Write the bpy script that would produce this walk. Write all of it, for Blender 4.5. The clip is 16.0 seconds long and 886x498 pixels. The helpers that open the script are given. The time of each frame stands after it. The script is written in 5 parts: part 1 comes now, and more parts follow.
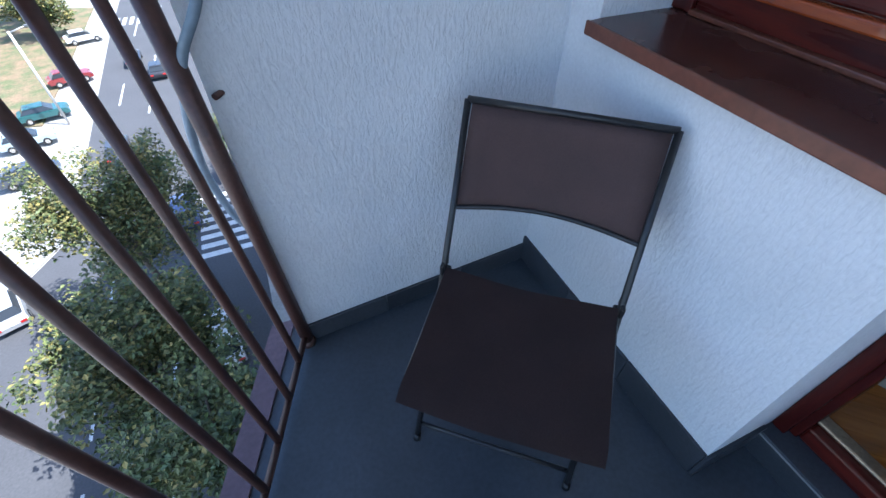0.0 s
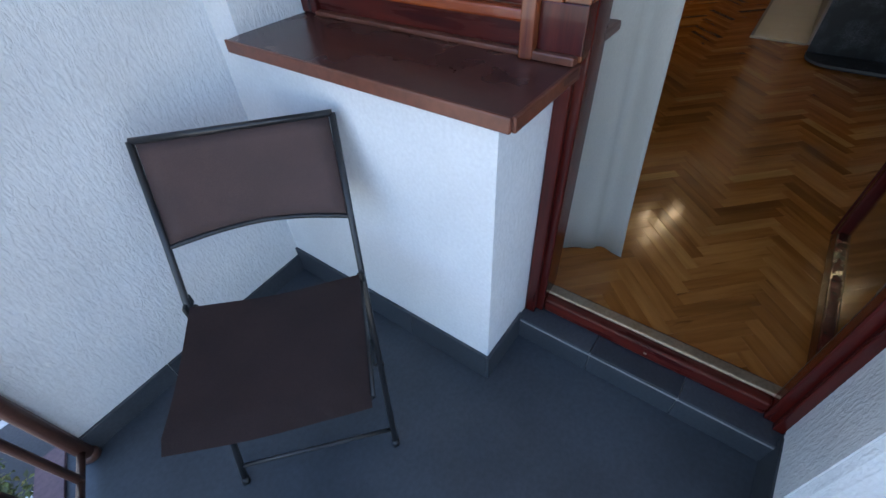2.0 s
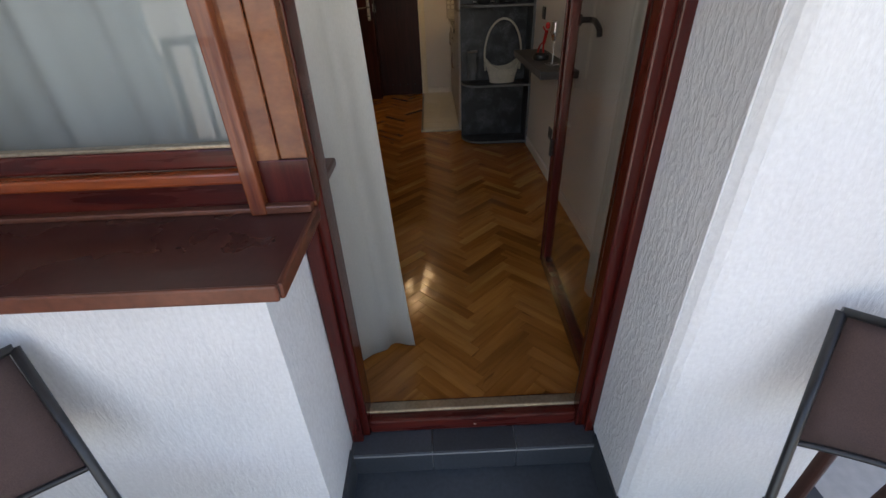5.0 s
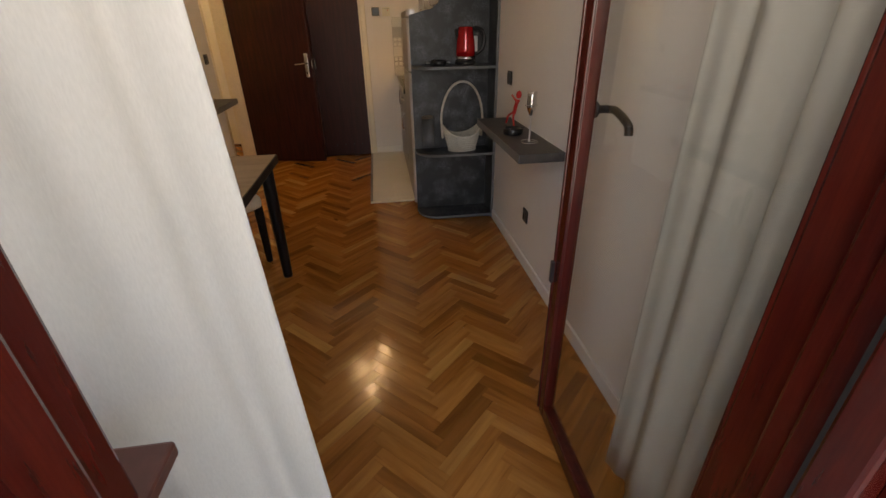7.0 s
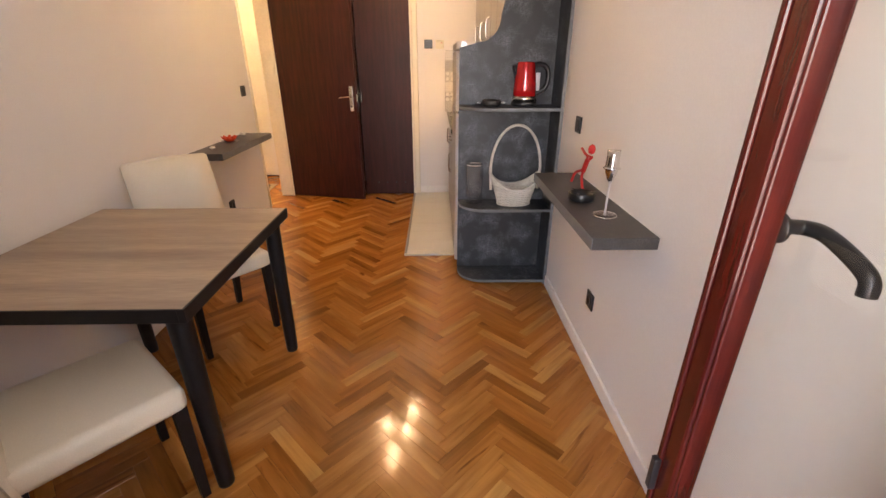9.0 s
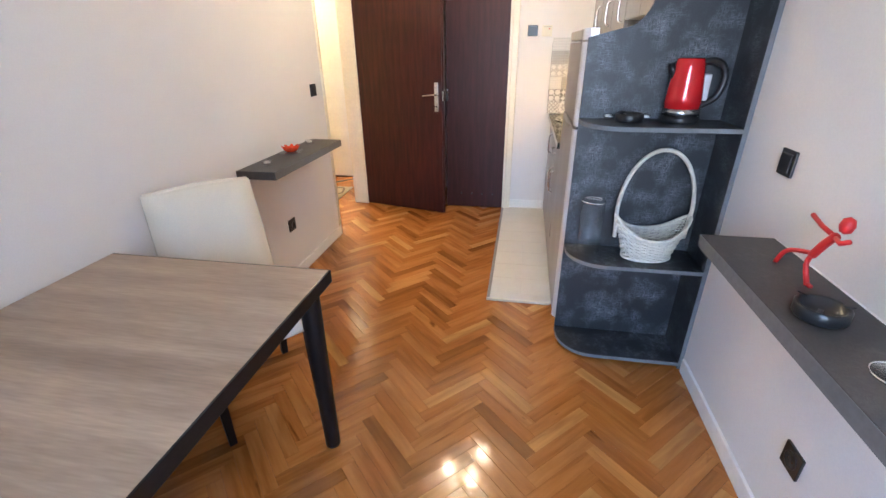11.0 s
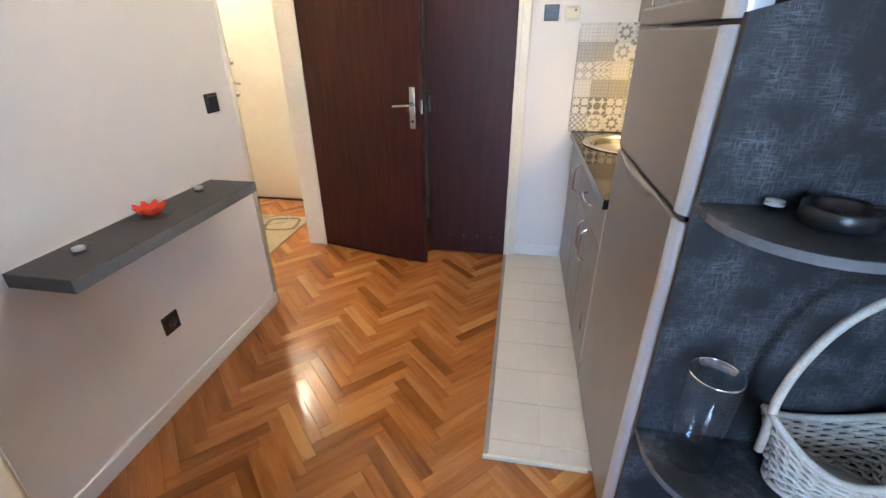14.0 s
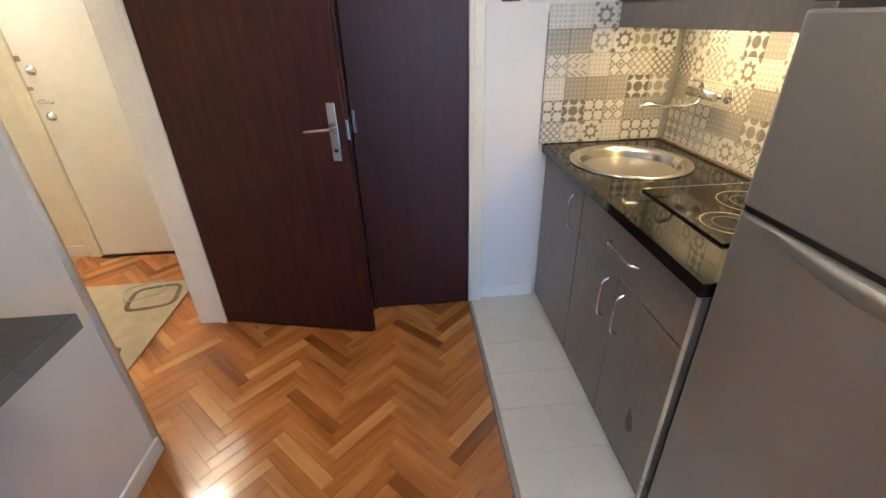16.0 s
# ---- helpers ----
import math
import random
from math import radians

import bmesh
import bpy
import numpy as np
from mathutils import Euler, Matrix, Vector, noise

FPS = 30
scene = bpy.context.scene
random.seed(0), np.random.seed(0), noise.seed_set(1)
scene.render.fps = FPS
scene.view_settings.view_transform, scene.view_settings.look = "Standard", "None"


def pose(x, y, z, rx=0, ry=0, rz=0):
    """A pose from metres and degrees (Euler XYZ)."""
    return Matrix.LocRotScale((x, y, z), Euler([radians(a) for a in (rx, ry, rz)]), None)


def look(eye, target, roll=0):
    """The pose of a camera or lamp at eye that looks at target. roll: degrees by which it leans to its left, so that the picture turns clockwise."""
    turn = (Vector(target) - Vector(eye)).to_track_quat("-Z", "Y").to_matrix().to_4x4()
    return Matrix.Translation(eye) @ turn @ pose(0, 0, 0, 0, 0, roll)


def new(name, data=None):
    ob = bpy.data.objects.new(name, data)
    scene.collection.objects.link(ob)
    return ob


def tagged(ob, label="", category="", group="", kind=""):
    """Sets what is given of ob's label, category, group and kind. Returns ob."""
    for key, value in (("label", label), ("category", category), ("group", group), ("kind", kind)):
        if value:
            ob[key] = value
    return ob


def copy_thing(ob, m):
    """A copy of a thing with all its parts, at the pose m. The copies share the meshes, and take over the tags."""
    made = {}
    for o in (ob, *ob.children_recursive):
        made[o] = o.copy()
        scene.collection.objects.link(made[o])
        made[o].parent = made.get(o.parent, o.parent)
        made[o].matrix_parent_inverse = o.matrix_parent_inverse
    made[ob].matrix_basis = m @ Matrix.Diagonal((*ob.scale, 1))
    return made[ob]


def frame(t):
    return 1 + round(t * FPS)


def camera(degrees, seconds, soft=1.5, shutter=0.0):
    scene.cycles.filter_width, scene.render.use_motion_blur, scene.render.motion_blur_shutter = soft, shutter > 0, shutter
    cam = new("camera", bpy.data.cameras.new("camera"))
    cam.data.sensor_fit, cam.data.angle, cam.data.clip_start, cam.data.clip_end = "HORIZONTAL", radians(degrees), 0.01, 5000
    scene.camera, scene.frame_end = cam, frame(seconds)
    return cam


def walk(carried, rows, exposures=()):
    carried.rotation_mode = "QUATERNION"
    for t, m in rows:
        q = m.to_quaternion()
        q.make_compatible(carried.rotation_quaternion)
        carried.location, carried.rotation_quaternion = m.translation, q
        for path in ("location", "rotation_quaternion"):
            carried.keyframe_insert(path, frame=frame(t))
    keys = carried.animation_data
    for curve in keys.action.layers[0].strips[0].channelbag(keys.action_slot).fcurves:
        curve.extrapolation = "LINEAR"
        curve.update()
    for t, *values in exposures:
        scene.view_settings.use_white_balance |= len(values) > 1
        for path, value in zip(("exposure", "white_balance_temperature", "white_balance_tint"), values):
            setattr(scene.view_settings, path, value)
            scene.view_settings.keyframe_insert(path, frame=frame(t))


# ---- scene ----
cam = camera(91.9, 16.0)
PATH = [
    (0, (0.058, -0.028, 1.271), (0.627, 1.267, -0.143), 0.6),
    (0.5, (0.114, -0.113, 1.274), (0.818, 1.127, -0.128), -0.7),
    (1, (0.167, -0.211, 1.283), (0.977, 0.952, -0.128), -1.6),
    (1.5, (0.2, -0.29, 1.283), (1.148, 0.783, -0.115), -3.3),
    (2, (0.229, -0.321, 1.284), (1.364, 0.574, -0.097), -3.5),
    (2.5, (0.226, -0.292, 1.286), (1.536, 0.302, -0.104), -2.1),
    (3, (0.229, -0.294, 1.282), (1.639, 0.067, -0.09), -3.5),
    (3.2, (0.202, -0.296, 1.298), (1.65, -0.037, -0.057), -3.1),
    (5.3, (0.348, -0.258, 1.347), (2.045, -0.274, 0.287), -2.6),
    (5.5, (0.43, -0.257, 1.348), (2.129, -0.269, 0.292), -2.9),
    (6, (0.655, -0.257, 1.375), (2.419, -0.258, 0.431), -1.6),
    (6.5, (0.811, -0.257, 1.378), (2.575, -0.347, 0.439), -0.2),
    (7, (1.039, -0.273, 1.392), (2.799, -0.512, 0.472), -1.1),
    (7.5, (1.235, -0.334, 1.382), (2.976, -0.579, 0.429), -1.2),
    (8, (1.38, -0.389, 1.403), (3.173, -0.481, 0.521), -0.9),
    (8.5, (1.458, -0.401, 1.428), (3.279, -0.423, 0.603), -0.4),
    (9, (1.628, -0.379, 1.398), (3.459, -0.408, 0.594), -0.1),
    (9.5, (1.902, -0.32, 1.408), (3.707, -0.24, 0.55), -0.6),
    (10, (2.042, -0.28, 1.435), (3.851, -0.1, 0.6), 0.0),
    (10.2, (2.104, -0.282, 1.437), (3.904, -0.046, 0.597), -0.0),
    (12.3, (2.857, -0.248, 1.448), (4.617, 0.128, 0.575), -1.3),
    (12.5, (2.936, -0.227, 1.437), (4.682, 0.163, 0.542), -1.3),
    (13, (3.18, -0.287, 1.437), (4.891, 0.231, 0.541), 0.4),
    (13.5, (3.355, -0.292, 1.441), (5.081, 0.203, 0.559), -0.7),
    (14, (3.574, -0.175, 1.438), (5.338, 0.136, 0.548), -0.4),
    (14.5, (3.725, -0.075, 1.44), (5.492, 0.23, 0.554), 0.2),
    (15, (3.976, 0.002, 1.412), (5.715, 0.309, 0.473), -1.8),
    (15.5, (4.176, 0.054, 1.439), (5.939, 0.25, 0.514), -1.4),
    (16, (4.355, 0.159, 1.453), (6.113, 0.032, 0.508), -1.7),
]
EXPOSURES = [
    (0.0, 2.0, 5600, 10), (1.0, 2.3, 5700, 10), (2.0, 2.5, 6100, 10), (3.2, 2.6, 7000, 17), (5.3, 2.35, 7600, 16), (6.0, 2.42, 7800, 16),
    (6.5, 3.0, 7900, 16), (7.0, 3.35, 8300, 20), (8.0, 4.3, 9600, 26), (9.0, 4.9, 7700, 26), (10.0, 5.35, 6200, 22), (12.3, 5.33, 4900, 9), (14.0, 5.12, 4900, 11), (16.0, 4.8, 4650, 11),
]
walk(cam, [(t, look(eye, target, roll)) for t, eye, target, roll in PATH], EXPOSURES)

# ---- daylight ----
SUN_TO = Vector((0.42, -0.22, 0.88)).normalized()
world = bpy.data.worlds.new("world")
scene.world = world
world.use_nodes = True
sky = world.node_tree.nodes.new("ShaderNodeTexSky")
sky.sky_type = "NISHITA"
sky.sun_disc = False
sky.sun_elevation = math.asin(SUN_TO.z)
sky.sun_rotation = math.atan2(SUN_TO.x, SUN_TO.y)
backg = world.node_tree.nodes["Background"]
world.node_tree.links.new(sky.outputs[0], backg.inputs[0])
backg.inputs[1].default_value = 0.12
sun_data = bpy.data.lights.new("sun", "SUN")
sun_data.energy, sun_data.angle, sun_data.color = 3.5, radians(0.5), (1.0, 0.95, 0.87)
sun = new("sun", sun_data)
sun.matrix_world = look(SUN_TO * 50, (0, 0, 0))


def lamp(name, kind, place, energy, colour, size=0.1, target=None, size_y=None):
    data = bpy.data.lights.new(name, kind)
    data.energy, data.color = energy, colour
    if kind == "AREA":
        data.size = size
        if size_y:
            data.shape, data.size_y = "RECTANGLE", size_y
    else:
        data.shadow_soft_size = size
    ob = new(name, data)
    ob.matrix_world = look(place, target) if target else pose(*place)
    return ob


# skylight in the window and door openings
lamp("window_daylight", "AREA", (1.42, 0.58, 1.6), 0.45, (0.86, 0.92, 1.0), 0.8, (4, 0.58, 1.2), 1.2)
lamp("door_daylight", "AREA", (1.40, -0.37, 1.85), 0.5, (0.86, 0.92, 1.0), 0.6, (4, -0.35, 0.9), 0.5)
# warm lamps: ceiling spots, hall lamp, strip under the wall cabinet
lamp("hall_bulb", "POINT", (7.0, 2.1, 2.35), 0.14, (1.0, 0.72, 0.36), 0.06)
lamp("cabinet_strip_light", "AREA", (5.75, -0.93, 1.412), 0.26, (1.0, 0.54, 0.14), 1.0, (5.75, -0.94, 0.0), 0.05)
for lx, ly in ((5.33, 0.22), (5.62, -0.08), (5.28, 0.0), (4.95, 0.1)):
    lamp("ceiling_bulb", "POINT", (lx, ly, 2.42), 0.03, (1.0, 0.76, 0.45), 0.035)


# ---- materials ----
def mat(name, colour, rough=0.6, metal=0.0, var=0.12, scale=6.0, fine=60.0, bump=0.1, stretch=(1, 1, 1), second=None, mix_low=0.35, mix_high=0.65,
        spec=0.5, coat=0.0, rough_var=0.1, per_object=0.0, distance=0.002, emit=None):
    """A surface with two scales of variation in colour, a roughness that wanders and a fine relief."""
    m = bpy.data.materials.new(name)
    m.use_nodes = True
    nt = m.node_tree
    b = nt.nodes["Principled BSDF"]
    tc = nt.nodes.new("ShaderNodeTexCoord")
    geo = nt.nodes.new("ShaderNodeNewGeometry")
    mp = nt.nodes.new("ShaderNodeMapping")
    mp.inputs["Scale"].default_value = stretch
    nt.links.new(geo.outputs["Position"], mp.inputs[0])
    big, small = nt.nodes.new("ShaderNodeTexNoise"), nt.nodes.new("ShaderNodeTexNoise")
    big.inputs["Scale"].default_value, small.inputs["Scale"].default_value = scale, fine
    big.inputs["Detail"].default_value, small.inputs["Detail"].default_value = 5, 4
    for n in (big, small):
        nt.links.new(mp.outputs[0], n.inputs[0])
    ramp = nt.nodes.new("ShaderNodeValToRGB")
    c2 = second or [c * (1 - var) for c in colour]
    ramp.color_ramp.elements[0].position, ramp.color_ramp.elements[1].position = mix_low, mix_high
    ramp.color_ramp.elements[0].color = (*c2, 1)
    ramp.color_ramp.elements[1].color = (*colour, 1)
    nt.links.new(big.outputs[0], ramp.inputs[0])
    grain = nt.nodes.new("ShaderNodeMapRange")
    grain.inputs[1].default_value, grain.inputs[2].default_value = 0.3, 0.7
    grain.inputs[3].default_value, grain.inputs[4].default_value = 1 - var, 1 + var * 0.6
    nt.links.new(small.outputs[0], grain.inputs[0])
    hsv = nt.nodes.new("ShaderNodeHueSaturation")
    nt.links.new(ramp.outputs[0], hsv.inputs["Color"])
    nt.links.new(grain.outputs[0], hsv.inputs["Value"])
    col = hsv.outputs[0]
    if per_object:
        info = nt.nodes.new("ShaderNodeObjectInfo")
        isl = nt.nodes.new("ShaderNodeNewGeometry")
        add = nt.nodes.new("ShaderNodeMath")
        nt.links.new(info.outputs["Random"], add.inputs[0])
        nt.links.new(isl.outputs["Random Per Island"], add.inputs[1])
        frac = nt.nodes.new("ShaderNodeMath")
        frac.operation = "FRACT"
        nt.links.new(add.outputs[0], frac.inputs[0])
        rng = nt.nodes.new("ShaderNodeMapRange")
        rng.inputs[3].default_value, rng.inputs[4].default_value = 1 - per_object, 1 + per_object
        nt.links.new(frac.outputs[0], rng.inputs[0])
        h2 = nt.nodes.new("ShaderNodeHueSaturation")
        nt.links.new(col, h2.inputs["Color"])
        nt.links.new(rng.outputs[0], h2.inputs["Value"])
        col = h2.outputs[0]
    nt.links.new(col, b.inputs["Base Color"])
    rr = nt.nodes.new("ShaderNodeMapRange")
    rr.inputs[3].default_value, rr.inputs[4].default_value = max(0.02, rough - rough_var), min(1, rough + rough_var)
    nt.links.new(big.outputs[0], rr.inputs[0])
    nt.links.new(rr.outputs[0], b.inputs["Roughness"])
    b.inputs["Metallic"].default_value = metal
    b.inputs["Specular IOR Level"].default_value = spec
    b.inputs["Coat Weight"].default_value = coat
    if bump:
        bp = nt.nodes.new("ShaderNodeBump")
        bp.inputs["Strength"].default_value, bp.inputs["Distance"].default_value = bump, distance
        nt.links.new(small.outputs[0], bp.inputs["Height"])
        nt.links.new(bp.outputs[0], b.inputs["Normal"])
    if emit:
        b.inputs["Emission Color"].default_value = (*emit[0], 1)
        b.inputs["Emission Strength"].default_value = emit[1]
    return m


def glass(name, tint=(1, 1, 1), rough=0.0):
    m = bpy.data.materials.new(name)
    m.use_nodes = True
    nt = m.node_tree
    nt.nodes.remove(nt.nodes["Principled BSDF"])
    out = nt.nodes["Material Output"]
    tr, gl, mx, lw = [nt.nodes.new(k) for k in ("ShaderNodeBsdfTransparent", "ShaderNodeBsdfGlossy", "ShaderNodeMixShader", "ShaderNodeLayerWeight")]
    tr.inputs[0].default_value = (*tint, 1)
    gl.inputs["Roughness"].default_value = rough
    lw.inputs[0].default_value = 0.5
    pw, ma = nt.nodes.new("ShaderNodeMath"), nt.nodes.new("ShaderNodeMath")
    pw.operation, ma.operation = "POWER", "MULTIPLY_ADD"
    pw.inputs[1].default_value, ma.inputs[1].default_value, ma.inputs[2].default_value = 4.0, 0.6, 0.04
    nt.links.new(lw.outputs["Facing"], pw.inputs[0])
    nt.links.new(pw.outputs[0], ma.inputs[0])
    nt.links.new(ma.outputs[0], mx.inputs[0])
    nt.links.new(tr.outputs[0], mx.inputs[1])
    nt.links.new(gl.outputs[0], mx.inputs[2])
    nt.links.new(mx.outputs[0], out.inputs[0])
    return m


def plaster_mat(name, colour, strength):
    """Rough-trowelled render with runnels that go downwards."""
    m = mat(name, colour, 0.85, 0, 0.06, 3.0, 90.0, 0.0, second=[c * 0.9 for c in colour])
    nt = m.node_tree
    geo = nt.nodes.new("ShaderNodeNewGeometry")
    mp = nt.nodes.new("ShaderNodeMapping")
    mp.inputs["Scale"].default_value = (1, 1, 0.35)
    nt.links.new(geo.outputs["Position"], mp.inputs[0])
    n1, n2 = nt.nodes.new("ShaderNodeTexNoise"), nt.nodes.new("ShaderNodeTexNoise")
    n1.inputs["Scale"].default_value, n1.inputs["Detail"].default_value, n1.inputs["Distortion"].default_value = 85, 6, 0.6
    n2.inputs["Scale"].default_value, n2.inputs["Detail"].default_value = 150, 3
    nt.links.new(mp.outputs[0], n1.inputs[0])
    nt.links.new(geo.outputs["Position"], n2.inputs[0])
    rp = nt.nodes.new("ShaderNodeValToRGB")
    rp.color_ramp.elements[0].position, rp.color_ramp.elements[1].position = 0.4, 0.66
    nt.links.new(n1.outputs[0], rp.inputs[0])
    ad = nt.nodes.new("ShaderNodeMath")
    ad.operation = "MULTIPLY_ADD"
    ad.inputs[1].default_value = 0.35
    nt.links.new(n2.outputs[0], ad.inputs[0])
    nt.links.new(rp.outputs[0], ad.inputs[2])
    bp = nt.nodes.new("ShaderNodeBump")
    bp.inputs["Strength"].default_value, bp.inputs["Distance"].default_value = strength, 0.006
    nt.links.new(ad.outputs[0], bp.inputs["Height"])
    nt.links.new(bp.outputs[0], nt.nodes["Principled BSDF"].inputs["Normal"])
    return m


def laminate_mat(name, base, light, amount):
    """Dark slate-look laminate with pale scratchy hatching."""
    m = mat(name, base, 0.45, 0, 0.2, 9.0, 160.0, 0.05)
    nt = m.node_tree
    b = nt.nodes["Principled BSDF"]
    prev = b.inputs["Base Color"].links[0].from_socket
    geo = nt.nodes.new("ShaderNodeNewGeometry")
    total = None
    for sc in ((45, 45, 420), (420, 420, 55)):
        mp = nt.nodes.new("ShaderNodeMapping")
        mp.inputs["Scale"].default_value = sc
        nt.links.new(geo.outputs["Position"], mp.inputs[0])
        n = nt.nodes.new("ShaderNodeTexNoise")
        n.inputs["Scale"].default_value, n.inputs["Detail"].default_value = 1.0, 5
        nt.links.new(mp.outputs[0], n.inputs[0])
        r = nt.nodes.new("ShaderNodeMapRange")
        r.inputs[1].default_value, r.inputs[2].default_value = 0.46, 0.78
        nt.links.new(n.outputs[0], r.inputs[0])
        if total is None:
            total = r.outputs[0]
        else:
            mx = nt.nodes.new("ShaderNodeMath")
            mx.operation = "MAXIMUM"
            nt.links.new(total, mx.inputs[0])
            nt.links.new(r.outputs[0], mx.inputs[1])
            total = mx.outputs[0]
    patch = nt.nodes.new("ShaderNodeTexNoise")
    patch.inputs["Scale"].default_value, patch.inputs["Detail"].default_value = 9, 6
    nt.links.new(geo.outputs["Position"], patch.inputs[0])
    pr = nt.nodes.new("ShaderNodeMapRange")
    pr.inputs[1].default_value, pr.inputs[2].default_value, pr.inputs[4].default_value = 0.44, 0.68, amount
    nt.links.new(patch.outputs[0], pr.inputs[0])
    mul = nt.nodes.new("ShaderNodeMath")
    mul.operation = "MULTIPLY"
    nt.links.new(total, mul.inputs[0])
    nt.links.new(pr.outputs[0], mul.inputs[1])
    mix = nt.nodes.new("ShaderNodeMix")
    mix.data_type = "RGBA"
    nt.links.new(mul.outputs[0], mix.inputs[0])
    nt.links.new(prev, mix.inputs[6])
    mix.inputs[7].default_value = (*light, 1)
    nt.links.new(mix.outputs[2], b.inputs["Base Color"])
    return m


def tile_mat(name, kind, paper=(0.62, 0.61, 0.57), ink=(0.03, 0.026, 0.022)):
    """Printed cement-look wall tile: a motif drawn about the tile's own centre (tile 0.1 m)."""
    m = bpy.data.materials.new(name)
    m.use_nodes = True
    nt = m.node_tree
    b = nt.nodes["Principled BSDF"]
    b.inputs["Roughness"].default_value = 0.35
    tc = nt.nodes.new("ShaderNodeTexCoord")
    sep = nt.nodes.new("ShaderNodeSeparateXYZ")
    nt.links.new(tc.outputs["Object"], sep.inputs[0])

    def op(kind_, a, c=0.0, d=None):
        n = nt.nodes.new("ShaderNodeMath")
        n.operation = kind_
        for i, v in enumerate((a, c) if d is None else (a, c, d)):
            if isinstance(v, (int, float)):
                n.inputs[i].default_value = v
            else:
                nt.links.new(v, n.inputs[i])
        return n.outputs[0]
    warp = nt.nodes.new("ShaderNodeTexNoise")
    warp.inputs["Scale"].default_value, warp.inputs["Detail"].default_value = 55, 2
    wob = op("MULTIPLY_ADD", warp.outputs[0], 0.16, -0.08)
    u, v = op("MULTIPLY_ADD", sep.outputs[0], 10.0, wob), op("MULTIPLY_ADD", sep.outputs[1], 10.0, wob)

    def wrapped(x, k):
        return op("ABSOLUTE", op("SUBTRACT", op("FRACT", op("MULTIPLY_ADD", x, k, 0.5)), 0.5))

    def dist(a, c):
        return op("SQRT", op("ADD", op("MULTIPLY", a, a), op("MULTIPLY", c, c)))
    if kind == "rings":
        a, c = wrapped(u, 1.0), wrapped(v, 1.0)
        r, ang = dist(a, c), op("ARCTAN2", a, c)
        star = op("MULTIPLY_ADD", op("COSINE", op("MULTIPLY", ang, 8.0)), 0.07, 0.33)
        body = op("MULTIPLY", op("LESS_THAN", r, star), op("GREATER_THAN", r, 0.18))
        corner = op("LESS_THAN", dist(op("SUBTRACT", 0.5, a), op("SUBTRACT", 0.5, c)), 0.17)
        mask = op("MAXIMUM", body, corner)
    elif kind == "dots":
        mask = op("LESS_THAN", dist(wrapped(u, 2.0), wrapped(v, 2.0)), 0.45)
    elif kind == "cross":
        a, c = wrapped(u, 3.0), wrapped(v, 3.0)
        mask = op("LESS_THAN", op("ABSOLUTE", op("SUBTRACT", a, c)), 0.14)
    elif kind == "flower":
        a, c = wrapped(u, 2.0), wrapped(v, 2.0)
        r, ang = dist(a, c), op("ARCTAN2", a, c)
        petal = op("MULTIPLY_ADD", op("COSINE", op("MULTIPLY", ang, 4.0)), 0.16, 0.32)
        mask = op("MULTIPLY", op("LESS_THAN", r, petal), op("GREATER_THAN", r, 0.13))
    elif kind == "hatch":
        zig = op("ADD", u, op("MULTIPLY", wrapped(v, 2.0), 0.9))
        mask = op("MULTIPLY", op("LESS_THAN", wrapped(zig, 3.0), 0.17), op("LESS_THAN", wrapped(v, 3.0), 0.36))
    elif kind == "lace":
        mask = op("MULTIPLY", op("LESS_THAN", dist(wrapped(u, 5.0), wrapped(v, 5.0)), 0.25), 0.55)
    else:
        a, c = wrapped(u, 2.0), wrapped(v, 2.0)
        ring = op("LESS_THAN", op("ABSOLUTE", op("SUBTRACT", op("ADD", a, c), 0.42)), 0.09)
        mask = op("MAXIMUM", ring, op("LESS_THAN", dist(a, c), 0.14))
    stitch = op("MULTIPLY", op("LESS_THAN", wrapped(op("ADD", v, op("MULTIPLY", wrapped(u, 6.0), 0.12)), 9.0), 0.12), 0.28)
    mask = op("MAXIMUM", mask, stitch)
    wear = nt.nodes.new("ShaderNodeTexNoise")
    wear.inputs["Scale"].default_value, wear.inputs["Detail"].default_value = 120, 4
    fade = nt.nodes.new("ShaderNodeMapRange")
    fade.inputs[1].default_value, fade.inputs[2].default_value, fade.inputs[3].default_value = 0.35, 0.6, 0.6
    nt.links.new(wear.outputs[0], fade.inputs[0])
    info = nt.nodes.new("ShaderNodeObjectInfo")
    depth = op("MULTIPLY_ADD", info.outputs["Random"], 0.4, 0.6)
    mix = nt.nodes.new("ShaderNodeMix")
    mix.data_type = "RGBA"
    nt.links.new(op("MULTIPLY", op("MULTIPLY", mask, fade.outputs[0]), depth), mix.inputs[0])
    mix.inputs[6].default_value, mix.inputs[7].default_value = (*paper, 1), (*ink, 1)
    nt.links.new(mix.outputs[2], b.inputs["Base Color"])
    return m


def wood_mat(name, c1, c2, rough, grain=(1.2, 14, 14), per=0.0, coat=0.0, bump=0.08, scale=3.0, spec=0.5):
    return mat(name, c1, rough, 0, 0.14, scale, 22.0, bump, grain, c2, 0.3, 0.7, spec, coat, 0.06, per, 0.001)


